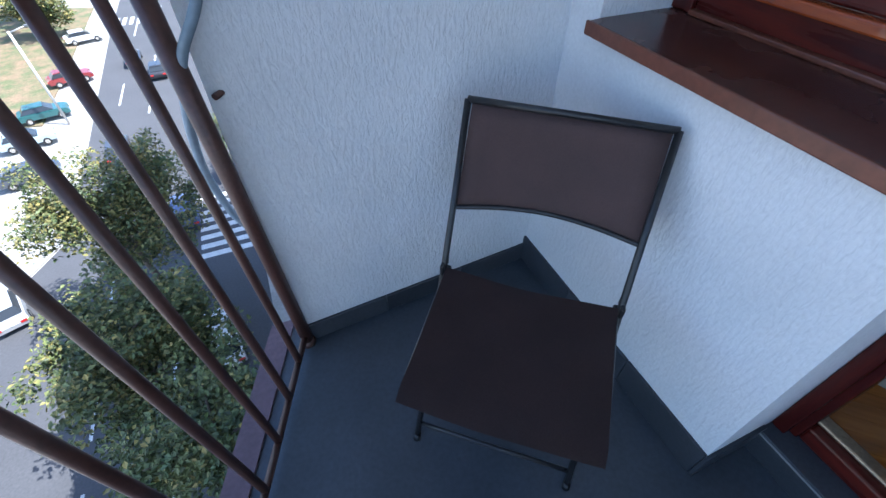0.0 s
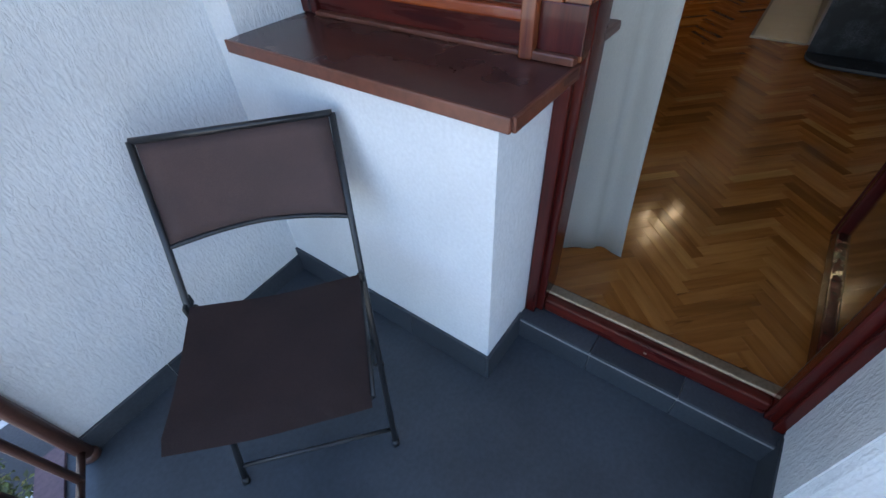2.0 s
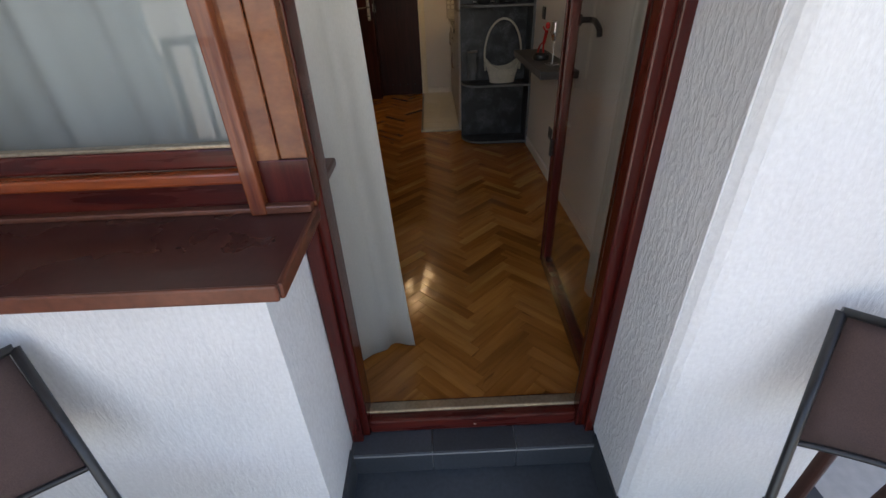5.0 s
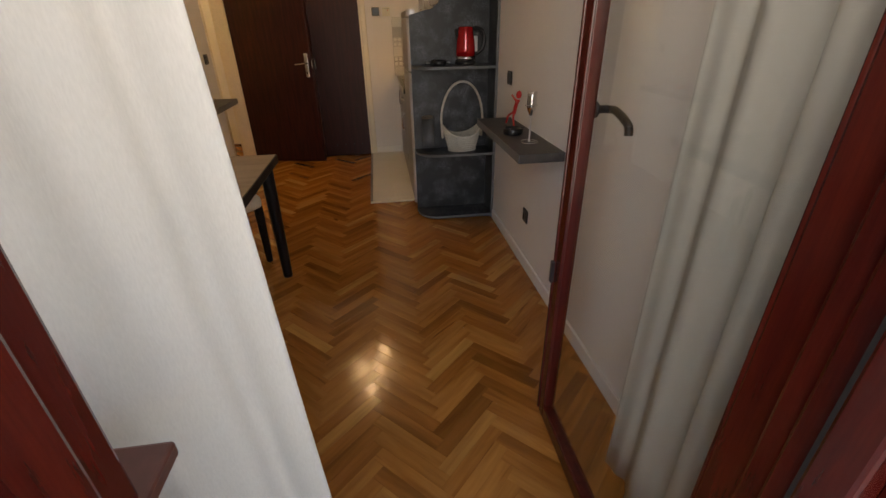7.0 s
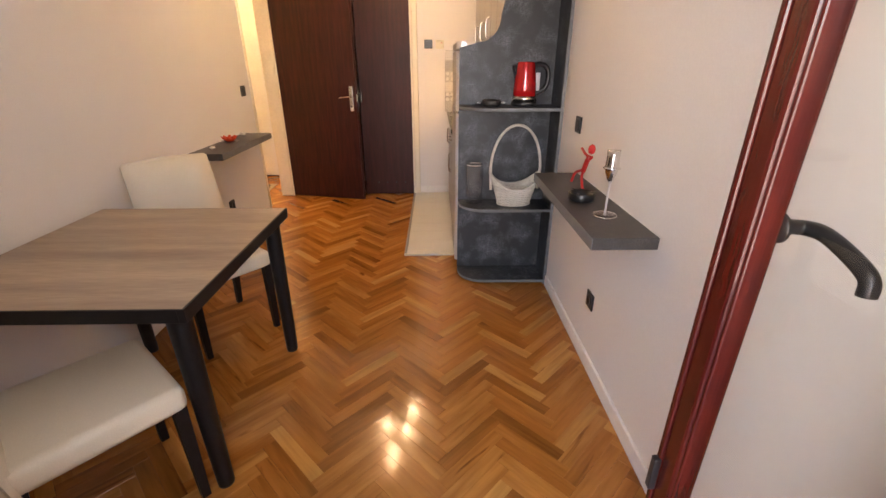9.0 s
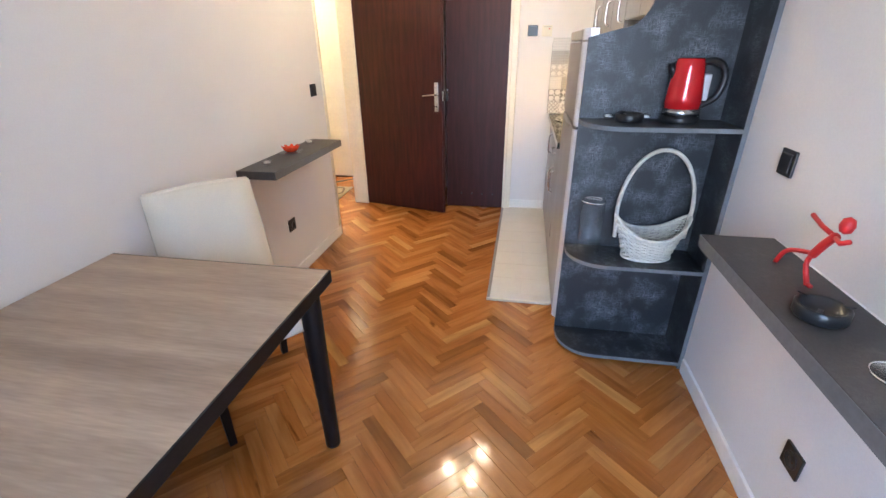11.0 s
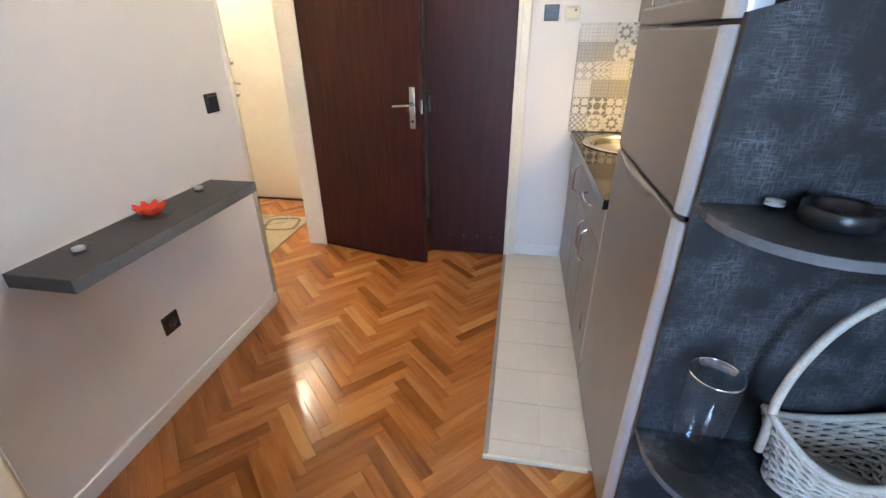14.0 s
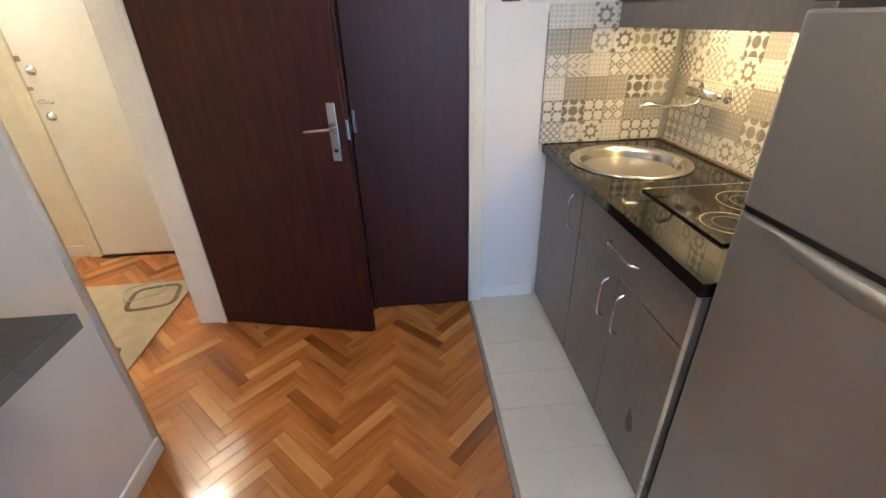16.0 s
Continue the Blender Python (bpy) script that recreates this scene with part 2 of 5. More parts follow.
def parquet_mat(name, turn):
    """Lacquered oak strip: tone and grain of its own for each strip, dark streaks, slightly cupped lacquer."""
    m = bpy.data.materials.new(name)
    m.use_nodes = True
    nt = m.node_tree
    b = nt.nodes["Principled BSDF"]

    def node(kind, **values):
        n = nt.nodes.new(kind)
        for k, v in values.items():
            n.inputs[k].default_value = v
        return n

    def ramp(source, stops):
        n = nt.nodes.new("ShaderNodeValToRGB")
        el = n.color_ramp.elements
        while len(el) < len(stops):
            el.new(0.5)
        for e, (at, c) in zip(el, stops):
            e.position, e.color = at, (*c, 1)
        nt.links.new(source, n.inputs[0])
        return n.outputs[0]

    def blend(kind, fac, a, c):
        n = nt.nodes.new("ShaderNodeMix")
        n.data_type, n.blend_type = "RGBA", kind
        if isinstance(fac, float):
            n.inputs[0].default_value = fac
        else:
            nt.links.new(fac, n.inputs[0])
        nt.links.new(a, n.inputs[6])
        nt.links.new(c, n.inputs[7])
        return n.outputs[2]
    geo, info = nt.nodes.new("ShaderNodeNewGeometry"), nt.nodes.new("ShaderNodeObjectInfo")
    rnd = node("ShaderNodeMath")
    nt.links.new(geo.outputs["Random Per Island"], rnd.inputs[0])
    nt.links.new(info.outputs["Random"], rnd.inputs[1])
    own = node("ShaderNodeMath")
    own.operation = "FRACT"
    nt.links.new(rnd.outputs[0], own.inputs[0])
    mp = nt.nodes.new("ShaderNodeMapping")
    mp.vector_type = "TEXTURE"
    mp.inputs["Rotation"].default_value = (0, 0, radians(turn))
    mp.inputs["Scale"].default_value = (1.0, 0.11, 0.11)
    nt.links.new(geo.outputs["Position"], mp.inputs[0])
    shift = nt.nodes.new("ShaderNodeVectorMath")
    shift.operation = "MULTIPLY_ADD"
    shift.inputs[1].default_value = (31.0, 17.0, 47.0)
    nt.links.new(own.outputs[0], shift.inputs[0])
    nt.links.new(mp.outputs[0], shift.inputs[2])
    big = node("ShaderNodeTexNoise", Scale=1.7, Detail=4.0, Distortion=0.5)
    fine = node("ShaderNodeTexNoise", Scale=8.0, Detail=4.0)
    mark = node("ShaderNodeTexNoise", Scale=2.6, Detail=3.0, Distortion=0.8)
    for n in (big, fine, mark):
        nt.links.new(shift.outputs[0], n.inputs[0])
    tone = ramp(own.outputs[0], [(0.0, (0.22, 0.078, 0.015)), (0.12, (0.32, 0.118, 0.024)), (0.5, (0.38, 0.148, 0.031)), (0.88, (0.43, 0.18, 0.041)), (1.0, (0.52, 0.26, 0.07))])
    figure = ramp(big.outputs[0], [(0.3, (0.66, 0.6, 0.55)), (0.5, (0.95, 0.95, 0.95)), (0.68, (1.12, 1.14, 1.18))])
    grain = ramp(fine.outputs[0], [(0.3, (0.88, 0.86, 0.84)), (0.65, (1.04, 1.04, 1.04))])
    streak = ramp(mark.outputs[0], [(0.66, (1, 1, 1)), (0.76, (0.42, 0.34, 0.3))])
    col = blend("MULTIPLY", 1.0, blend("MULTIPLY", 1.0, blend("MULTIPLY", 1.0, tone, figure), grain), streak)
    nt.links.new(col, b.inputs["Base Color"])
    b.inputs["Roughness"].default_value = 0.1
    b.inputs["Specular IOR Level"].default_value = 0.5
    wave = node("ShaderNodeTexNoise", Scale=1.1, Detail=2.0)
    nt.links.new(shift.outputs[0], wave.inputs[0])
    bp = node("ShaderNodeBump", Strength=0.22, Distance=0.003)
    nt.links.new(wave.outputs[0], bp.inputs["Height"])
    nt.links.new(bp.outputs[0], b.inputs["Normal"])
    return m


M = {}
M["plaster"] = plaster_mat("rough_white_render", (0.74, 0.75, 0.76), 0.36)
M["plaster_fine"] = plaster_mat("white_render", (0.76, 0.77, 0.78), 0.26)
M["wall"] = mat("matt_wall_paint", (0.72, 0.70, 0.68), 0.8, 0, 0.03, 1.5, 180, 0.08)
M["cream"] = mat("cream_gloss_paint", (0.76, 0.71, 0.58), 0.35, 0, 0.06, 5, 60, 0.05)
M["white_paint"] = mat("white_gloss_paint", (0.78, 0.77, 0.74), 0.4, 0, 0.04, 5, 60, 0.05)
M["ceiling"] = mat("ceiling_paint", (0.8, 0.79, 0.77), 0.9, 0, 0.03, 2, 120, 0.05)
M["deck"] = mat("grey_deck_paint", (0.055, 0.065, 0.078), 0.5, 0, 0.16, 4, 70, 0.12, second=(0.04, 0.048, 0.058))
M["deck_tile"] = mat("dark_grey_tile", (0.05, 0.056, 0.066), 0.4, 0, 0.18, 7, 90, 0.1, per_object=0.15)
M["grout"] = mat("pale_grout", (0.3, 0.3, 0.3), 0.9, 0, 0.1)
M["edge"] = mat("purple_brown_edge", (0.13, 0.075, 0.085), 0.6, 0, 0.2, 8, 60, 0.1)
M["rail"] = mat("brown_rail_paint", (0.085, 0.038, 0.028), 0.38, 0, 0.2, 12, 90, 0.1)
M["frame"] = wood_mat("varnished_red_brown_wood", (0.085, 0.010, 0.006), (0.045, 0.005, 0.004), 0.24, (14, 14, 1.2), coat=0.15, spec=0.35)
M["frame_h"] = wood_mat("varnished_red_brown_rail", (0.11, 0.014, 0.008), (0.04, 0.005, 0.005), 0.28, (14, 1.2, 14), coat=0.1, spec=0.3)
# worn wood, with orange-gold reflections put into the base colour
M["frame_worn_lit"] = wood_mat("worn_wood_orange_reflection", (0.27, 0.07, 0.022), (0.10, 0.02, 0.012), 0.25, (14, 14, 1.2), coat=0.3)
# brown post; the golden cast of a reflection is mixed into its colour
M["post"] = wood_mat("varnish_with_golden_reflection", (0.23, 0.075, 0.024), (0.1, 0.02, 0.01), 0.22, (3, 3, 5.5), coat=0.2, scale=2.2)
# the lit stripe along the frame's edge, given as an orange base colour
M["drip"] = wood_mat("bar_with_orange_light", (0.36, 0.075, 0.014), (0.17, 0.026, 0.01), 0.25, (14, 1.2, 14), coat=0.4)
M["sill"] = mat("brown_painted_sill", (0.075, 0.026, 0.02), 0.28, 0, 0.14, 4, 60, 0.04)
M["sill_edge"] = mat("brown_sill_edge", (0.16, 0.052, 0.03), 0.35, 0, 0.2, 7, 50, 0.06)
M["alu"] = mat("worn_threshold_metal", (0.42, 0.34, 0.25), 0.35, 0.8, 0.2, 12, 90, 0.05)
M["steel"] = mat("brushed_steel", (0.62, 0.61, 0.58), 0.25, 1.0, 0.06, 9, 120, 0.03)
M["chrome"] = mat("chrome", (0.8, 0.8, 0.8), 0.08, 1.0, 0.02, 9, 120, 0.0)
M["glass"] = glass("dusty_door_glass", (0.94, 0.94, 0.92))
M["glass_old"] = glass("old_double_glass", (0.78, 0.83, 0.86))
M["clear"] = glass("thick_clear_glass", (0.98, 0.985, 0.99), 0.03)
M["canvas"] = mat("brown_canvas", (0.078, 0.047, 0.043), 0.9, 0, 0.2, 8, 420, 0.35)
M["black_tube"] = mat("black_tube_paint", (0.02, 0.02, 0.022), 0.32, 0, 0.2, 15, 90, 0.05)
M["black"] = mat("black_plastic", (0.016, 0.016, 0.017), 0.32, 0, 0.15, 15, 150, 0.03)
M["cable"] = mat("grey_conduit", (0.22, 0.28, 0.33), 0.55, 0, 0.12, 9, 60, 0.05)
M["curtain"] = mat("white_linen_curtain", (0.64, 0.63, 0.58), 0.9, 0, 0.07, 4, 350, 0.25, (1, 1, 0.25))
nt = M["curtain"].node_tree
trl, mxs = nt.nodes.new("ShaderNodeBsdfTranslucent"), nt.nodes.new("ShaderNodeMixShader")
trl.inputs[0].default_value = (0.45, 0.44, 0.41, 1)
mxs.inputs[0].default_value = 0.35
nt.links.new(nt.nodes["Principled BSDF"].outputs[0], mxs.inputs[1])
nt.links.new(trl.outputs[0], mxs.inputs[2])
nt.links.new(mxs.outputs[0], nt.nodes["Material Output"].inputs[0])
M["table_top"] = wood_mat("grey_oak_laminate", (0.46, 0.36, 0.265), (0.27, 0.2, 0.145), 0.4, (7, 0.6, 7), bump=0.03, scale=1.6)
M["black_wood"] = mat("black_brown_wood", (0.011, 0.009, 0.009), 0.45, 0, 0.2, 10, 60, 0.05, spec=0.25)
M["leather"] = mat("cream_leatherette", (0.78, 0.7, 0.55), 0.42, 0, 0.05, 5, 260, 0.12)
M["slate"] = laminate_mat("slate_laminate", (0.022, 0.024, 0.028), (0.33, 0.36, 0.39), 0.62)
M["slate_shelf"] = laminate_mat("slate_shelf_laminate", (0.055, 0.05, 0.047), (0.2, 0.18, 0.165), 0.35)
M["slate_edge"] = mat("grey_edge_band", (0.16, 0.165, 0.17), 0.5, 0, 0.12)
M["taupe"] = mat("taupe_gloss_front", (0.2, 0.18, 0.165), 0.32, 0, 0.14, 6, 70, 0.03, (1, 1, 0.4))
M["fridge"] = mat("silver_grey_enamel", (0.26, 0.245, 0.235), 0.34, 0.35, 0.05, 4, 300, 0.03)
M["fridge_edge"] = mat("pale_silver_edge", (0.62, 0.62, 0.63), 0.3, 0.3, 0.04, 4, 200, 0.02)
M["granite"] = mat("black_granite", (0.010, 0.010, 0.010), 0.05, 0, 0.3, 20, 300, 0.0, second=(0.018, 0.017, 0.015), rough_var=0.02, spec=0.3)
M["mahogany"] = wood_mat("dark_mahogany_door", (0.058, 0.012, 0.008), (0.024, 0.005, 0.005), 0.4, (10, 10, 0.9), coat=0.0, scale=4.0, spec=0.3)
M["mahogany_b"] = wood_mat("violet_mahogany_door", (0.05, 0.012, 0.01), (0.028, 0.007, 0.006), 0.42, (10, 10, 0.9), coat=0.0, scale=4.0, spec=0.3)
M["ceramic"] = mat("cream_floor_tile", (0.6, 0.58, 0.52), 0.36, 0, 0.04, 6, 90, 0.02, rough_var=0.02, per_object=0.02)
M["tile_grout"] = mat("pale_tile_joint", (0.6, 0.575, 0.5), 0.8, 0, 0.06)
M["tile_trim"] = mat("grey_strip", (0.3, 0.29, 0.27), 0.4, 0.5, 0.1)
for key, turn_ in (("oak_a", -45), ("oak_b", 45)):
    M[key] = parquet_mat("oak_parquet_strip", turn_)
M["gap"] = mat("brown_floor_joint", (0.25, 0.105, 0.03), 0.6)
M["red"] = mat("red_metallic_paint", (0.55, 0.012, 0.014), 0.22, 0.25, 0.05, 8, 90, 0.0, coat=0.6)
M["red_matt"] = mat("red_paint", (0.55, 0.02, 0.018), 0.45, 0, 0.1, 20, 90, 0.03)
M["red_glass"] = mat("orange_red_glass", (0.75, 0.06, 0.015), 0.12, 0, 0.1, 20, 90, 0.02, coat=0.5)
M["wicker"] = mat("white_wicker", (0.68, 0.63, 0.53), 0.7, 0, 0.14, 30, 200, 0.2)
M["ivory"] = mat("ivory_plastic", (0.7, 0.66, 0.52), 0.4, 0, 0.05)
M["rug"] = mat("beige_rug", (0.40, 0.33, 0.22), 0.95, 0, 0.15, 12, 500, 0.6, distance=0.004)
M["rug_dark"] = mat("brown_rug_motif", (0.13, 0.09, 0.055), 0.95, 0, 0.15, 12, 500, 0.6, distance=0.004)
M["rug_pale"] = mat("pale_rug_motif", (0.36, 0.33, 0.27), 0.95, 0, 0.15, 12, 500, 0.6, distance=0.004)
M["wax"] = mat("white_wax", (0.75, 0.73, 0.68), 0.5, 0, 0.05)
M["bulb"] = mat("glowing_bulb", (1, 0.8, 0.5), 0.4, 0, 0.02, emit=((1.0, 0.72, 0.38), 9.0))
M["strip"] = mat("glowing_strip", (1, 0.8, 0.5), 0.4, 0, 0.02, emit=((1.0, 0.72, 0.32), 1.3))
M["asphalt"] = mat("asphalt", (0.075, 0.075, 0.08), 0.9, 0, 0.15, 0.3, 8, 0.1)
M["paving"] = mat("pale_paving", (0.36, 0.34, 0.31), 0.9, 0, 0.15, 0.4, 6, 0.1)
M["soil"] = mat("dry_soil_verge", (0.22, 0.15, 0.09), 0.95, 0, 0.3, 0.6, 6, 0.2, second=(0.1, 0.12, 0.05))
M["road_paint"] = mat("white_road_paint", (0.62, 0.62, 0.6), 0.8, 0, 0.15, 2, 12, 0.05)
M["bark"] = mat("grey_brown_bark", (0.14, 0.11, 0.085), 0.9, 0, 0.3, 6, 30, 0.4)
M["leaf"] = mat("dark_green_leaf", (0.12, 0.135, 0.04), 0.6, 0, 0.3, 0.9, 6, 0.0, second=(0.045, 0.072, 0.022), per_object=0.45)
M["leaf_dry"] = mat("yellowed_leaf", (0.3, 0.24, 0.07), 0.6, 0, 0.3, 0.9, 6, 0.0, second=(0.09, 0.11, 0.03), per_object=0.4)
M["tyre"] = mat("tyre_rubber", (0.02, 0.02, 0.02), 0.8, 0, 0.1)
M["car_glass"] = mat("dark_car_glass", (0.03, 0.035, 0.04), 0.08, 0, 0.05, 5, 50, 0.0)
M["concrete"] = mat("facade_render", (0.5, 0.48, 0.45), 0.9, 0, 0.1, 0.6, 20, 0.1)
# darker than the other walls: the back room's lack of light is in the colour
M["dark"] = mat("wall_toned_as_unlit", (0.35, 0.3, 0.26), 0.9, 0, 0.06)


# ---- mesh helpers ----
def box(bm, x0, x1, y0, y1, z0, z1, bevel=0.0, seg=2):
    made = bmesh.ops.create_cube(bm, size=1.0)["verts"]
    bmesh.ops.transform(bm, matrix=Matrix.LocRotScale(((x0 + x1) / 2, (y0 + y1) / 2, (z0 + z1) / 2), None, (abs(x1 - x0), abs(y1 - y0), abs(z1 - z0))), verts=made)
    if bevel:
        bmesh.ops.bevel(bm, geom=list({e for v in made for e in v.link_edges}), offset=bevel, segments=seg, affect="EDGES", profile=0.5)
    return bm


def cuboid(x0, x1, y0, y1, z0, z1, bevel=0.0, seg=2):
    return box(bmesh.new(), x0, x1, y0, y1, z0, z1, bevel, seg)


def prism(points, z0, z1, bm=None, bevel=0.0):
    """An upright slab with the outline given in x and y."""
    bm = bm or bmesh.new()
    low = [bm.verts.new((x, y, z0)) for x, y in points]
    top = [bm.verts.new((x, y, z1)) for x, y in points]
    faces = [bm.faces.new(low[::-1]), bm.faces.new(top)]
    n = len(points)
    for i in range(n):
        faces.append(bm.faces.new((low[i], low[(i + 1) % n], top[(i + 1) % n], top[i])))
    bmesh.ops.recalc_face_normals(bm, faces=faces)
    if bevel:
        bmesh.ops.bevel(bm, geom=list({e for f in faces[:2] for e in f.edges}), offset=bevel, segments=2, affect="EDGES", profile=0.5)
    return bm


def turned(profile, seg=28, bm=None, at=(0, 0, 0), closed=False):
    """A body turned about the upright axis from (radius, height) pairs."""
    bm = bm or bmesh.new()
    rings = [[bm.verts.new((at[0] + r * math.cos(2 * math.pi * i / seg), at[1] + r * math.sin(2 * math.pi * i / seg), at[2] + z)) for i in range(seg)] for r, z in profile]
    pairs = list(zip(rings, rings[1:])) + ([(rings[-1], rings[0])] if closed else [])
    for a, b in pairs:
        for i in range(seg):
            bm.faces.new((a[i], a[(i + 1) % seg], b[(i + 1) % seg], b[i]))
    if not closed:
        for ring, flip in ((rings[0], True), (rings[-1], False)):
            if profile[0 if flip else -1][0] > 1e-4:
                bm.faces.new(ring[::-1] if flip else ring)
    bmesh.ops.remove_doubles(bm, verts=bm.verts, dist=1e-6)
    for f in bm.faces:
        f.smooth = True
    return bm


def tube(points, r, seg=10, bm=None, radii=None):
    """A round bar along a line of points."""
    bm = bm or bmesh.new()
    pts = [Vector(p) for p in points]
    rings, up = [], Vector((0.13, 0.31, 0.94)).normalized()
    for i, p in enumerate(pts):
        d = (pts[min(i + 1, len(pts) - 1)] - pts[max(i - 1, 0)]).normalized()
        side = d.cross(up)
        if side.length < 0.15:
            side = d.cross(Vector((1, 0, 0)))
        side.normalize()
        other = side.cross(d)
        rr = radii[i] if radii else r
        rings.append([bm.verts.new(p + rr * (math.cos(2 * math.pi * k / seg) * side + math.sin(2 * math.pi * k / seg) * other)) for k in range(seg)])
    for a, b in zip(rings, rings[1:]):
        for k in range(seg):
            bm.faces.new((a[k], a[(k + 1) % seg], b[(k + 1) % seg], b[k])).smooth = True
    bm.faces.new(rings[0][::-1])
    bm.faces.new(rings[-1])
    bmesh.ops.recalc_face_normals(bm, faces=bm.faces)
    return bm


def arc(points, n=6):
    """A smooth line through the points."""
    pts = [Vector(p) for p in points]
    out = []
    for i in range(len(pts) - 1):
        p0, p1, p2, p3 = pts[max(i - 1, 0)], pts[i], pts[i + 1], pts[min(i + 2, len(pts) - 1)]
        for k in range(n):
            t = k / n
            out.append(0.5 * ((2 * p1) + (p2 - p0) * t + (2 * p0 - 5 * p1 + 4 * p2 - p3) * t * t + (3 * p1 - p0 - 3 * p2 + p3) * t ** 3))
    return out + [pts[-1]]


def mesh_of(name, bm, material):
    me = bpy.data.meshes.new(name)
    bm.to_mesh(me)
    bm.free()
    me.materials.append(M[material] if isinstance(material, str) else material)
    return me


def part(name, bm, material, parent, label="", kind=""):
    ob = new(name, mesh_of(name, bm, material))
    ob.parent = parent
    return tagged(ob, label, kind=kind)


def thing(name, label, category, m=None, group="", kind=""):
    ob = new(name)
    ob.empty_display_size = 0.1
    if m is not None:
        ob.matrix_basis = m
    return tagged(ob, label, category, group, kind)


def solid(name, bm, material, label, category, m=None, group="", kind=""):
    ob = new(name, mesh_of(name, bm, material))
    if m is not None:
        ob.matrix_basis = m
    return tagged(ob, label, category, group, kind)


def structure(name, bm, material, label, category):
    return solid(name, bm, material, label, category, kind="structure")
# ---- the large structure ----
FLOOR_B = -0.16   # balcony floor; the room's floor is z = 0
CEIL = 2.6
b = prism([(-0.1, 1.12), (1.3, 1.12), (1.3, -1.5), (-1.12, -1.5)], FLOOR_B - 0.16, FLOOR_B)
structure("balcony_floor", b, "deck", "dark blue-grey painted concrete balcony floor", "floor")
b = prism([(-0.075, 1.14), (-0.165, 1.14), (-1.26, -1.6), (-1.165, -1.6)], FLOOR_B - 0.2, FLOOR_B + 0.012)
structure("balcony_edge_trim", b, "edge", "purple-brown painted edge of the balcony slab", "trim")
b = prism([(-0.06, 1.03), (0.97, 1.10), (0.97, 1.30), (-0.06, 1.28)], FLOOR_B - 0.16, 2.5)
structure("wall_balcony_side", b, "plaster", "rough white rendered side wall of the balcony", "wall")
b = cuboid(0.956, 1.38, 0.083, 1.3, FLOOR_B - 0.16, 0.874)
structure("wall_parapet", b, "plaster_fine", "white rendered wall under the window", "wall")
b = cuboid(0.956, 1.38, 0.97, 1.3, 0.874, CEIL)
structure("wall_window_side", b, "plaster", "white rendered wall beside the window", "wall")
b = prism([(0.956, -0.83), (0.959, -0.806), (0.968, -0.788), (0.984, -0.776), (1.38, -0.79), (1.38, -1.22), (0.956, -1.27)], FLOOR_B - 0.16, CEIL)
structure("wall_door_pier", b, "plaster_fine", "rough white rendered pier beside the balcony door", "wall")
b = prism([(0.985, -0.7715), (1.226, -0.778), (1.226, -0.788), (0.985, -0.780)], -0.02, 2.2)
structure("wall_door_reveal", b, "plaster", "rough white rendered reveal beside the balcony door", "wall")
b = cuboid(0.956, 1.38, -0.79, 0.97, 2.2, CEIL)
structure("wall_lintel", b, "plaster_fine", "white rendered lintel over window and door", "wall")
# unseen slab, added overhead so that the balcony lies in shade
b = prism([(-1.3, -1.7), (-0.2, 1.35), (0.956, 1.35), (0.956, -1.7)], 2.5, 2.64)
structure("ceiling_balcony", b, "plaster_fine", "white underside of an unseen slab added over the balcony", "ceiling")
structure("floor", cuboid(1.36, 7.4, -1.3, 3.3, -0.12, -0.012), "gap", "glossy oak herringbone parquet floor", "floor")
FLOOR = bpy.data.objects["floor"]
structure("wall_left", cuboid(1.38, 5.555, 1.2, 1.3, 0, CEIL), "wall", "off-white painted wall", "wall")
structure("wall_right", cuboid(1.38, 6.55, -1.22, -1.12, 0, CEIL), "wall", "off-white painted wall", "wall")
structure("wall_end", cuboid(6.42, 6.55, -1.12, -0.19, 0, CEIL), "wall", "white painted end wall beside the kitchen", "wall")
structure("wall_end_pillar", cuboid(6.42, 7.3, 1.285, 1.37, 0, CEIL), "cream", "cream painted wall beside the hall", "wall")
structure("wall_end_lintel", cuboid(6.42, 6.55, -0.19, 1.285, 2.1, CEIL), "wall", "white painted wall over the double door", "wall")
structure("wall_hall_back", cuboid(7.3, 7.42, 1.3, 3.3, 0, CEIL), "cream", "cream painted hall wall", "wall")
structure("wall_hall_side", cuboid(5.3, 7.42, 3.2, 3.3, 0, CEIL), "cream", "cream painted hall side wall", "wall")
structure("wall_hall_near", cuboid(5.3, 5.4, 1.3, 3.2, 0, CEIL), "cream", "cream painted hall wall", "wall")
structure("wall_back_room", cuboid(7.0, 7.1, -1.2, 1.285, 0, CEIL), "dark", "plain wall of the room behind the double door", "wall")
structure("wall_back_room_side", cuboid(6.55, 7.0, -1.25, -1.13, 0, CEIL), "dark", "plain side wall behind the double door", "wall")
structure("ceiling", cuboid(1.3, 7.45, -1.3, 3.35, CEIL, CEIL + 0.14), "ceiling", "white painted ceiling", "ceiling")
# unseen masses added around the flat, to shade the street below
structure("facade_below", cuboid(0.4, 14, -30, 24, -20, -0.5), "concrete", "unseen block below the flat, added to shade the street", "building")
structure("facade_above", cuboid(1.2, 14, -30, 24, 2.9, 9), "concrete", "unseen block above the flat, added to shade the street", "building")
structure("facade_back", cuboid(7.7, 14, -30, 24, -0.5, 2.9), "concrete", "unseen block behind the flat, added to shade the street", "building")

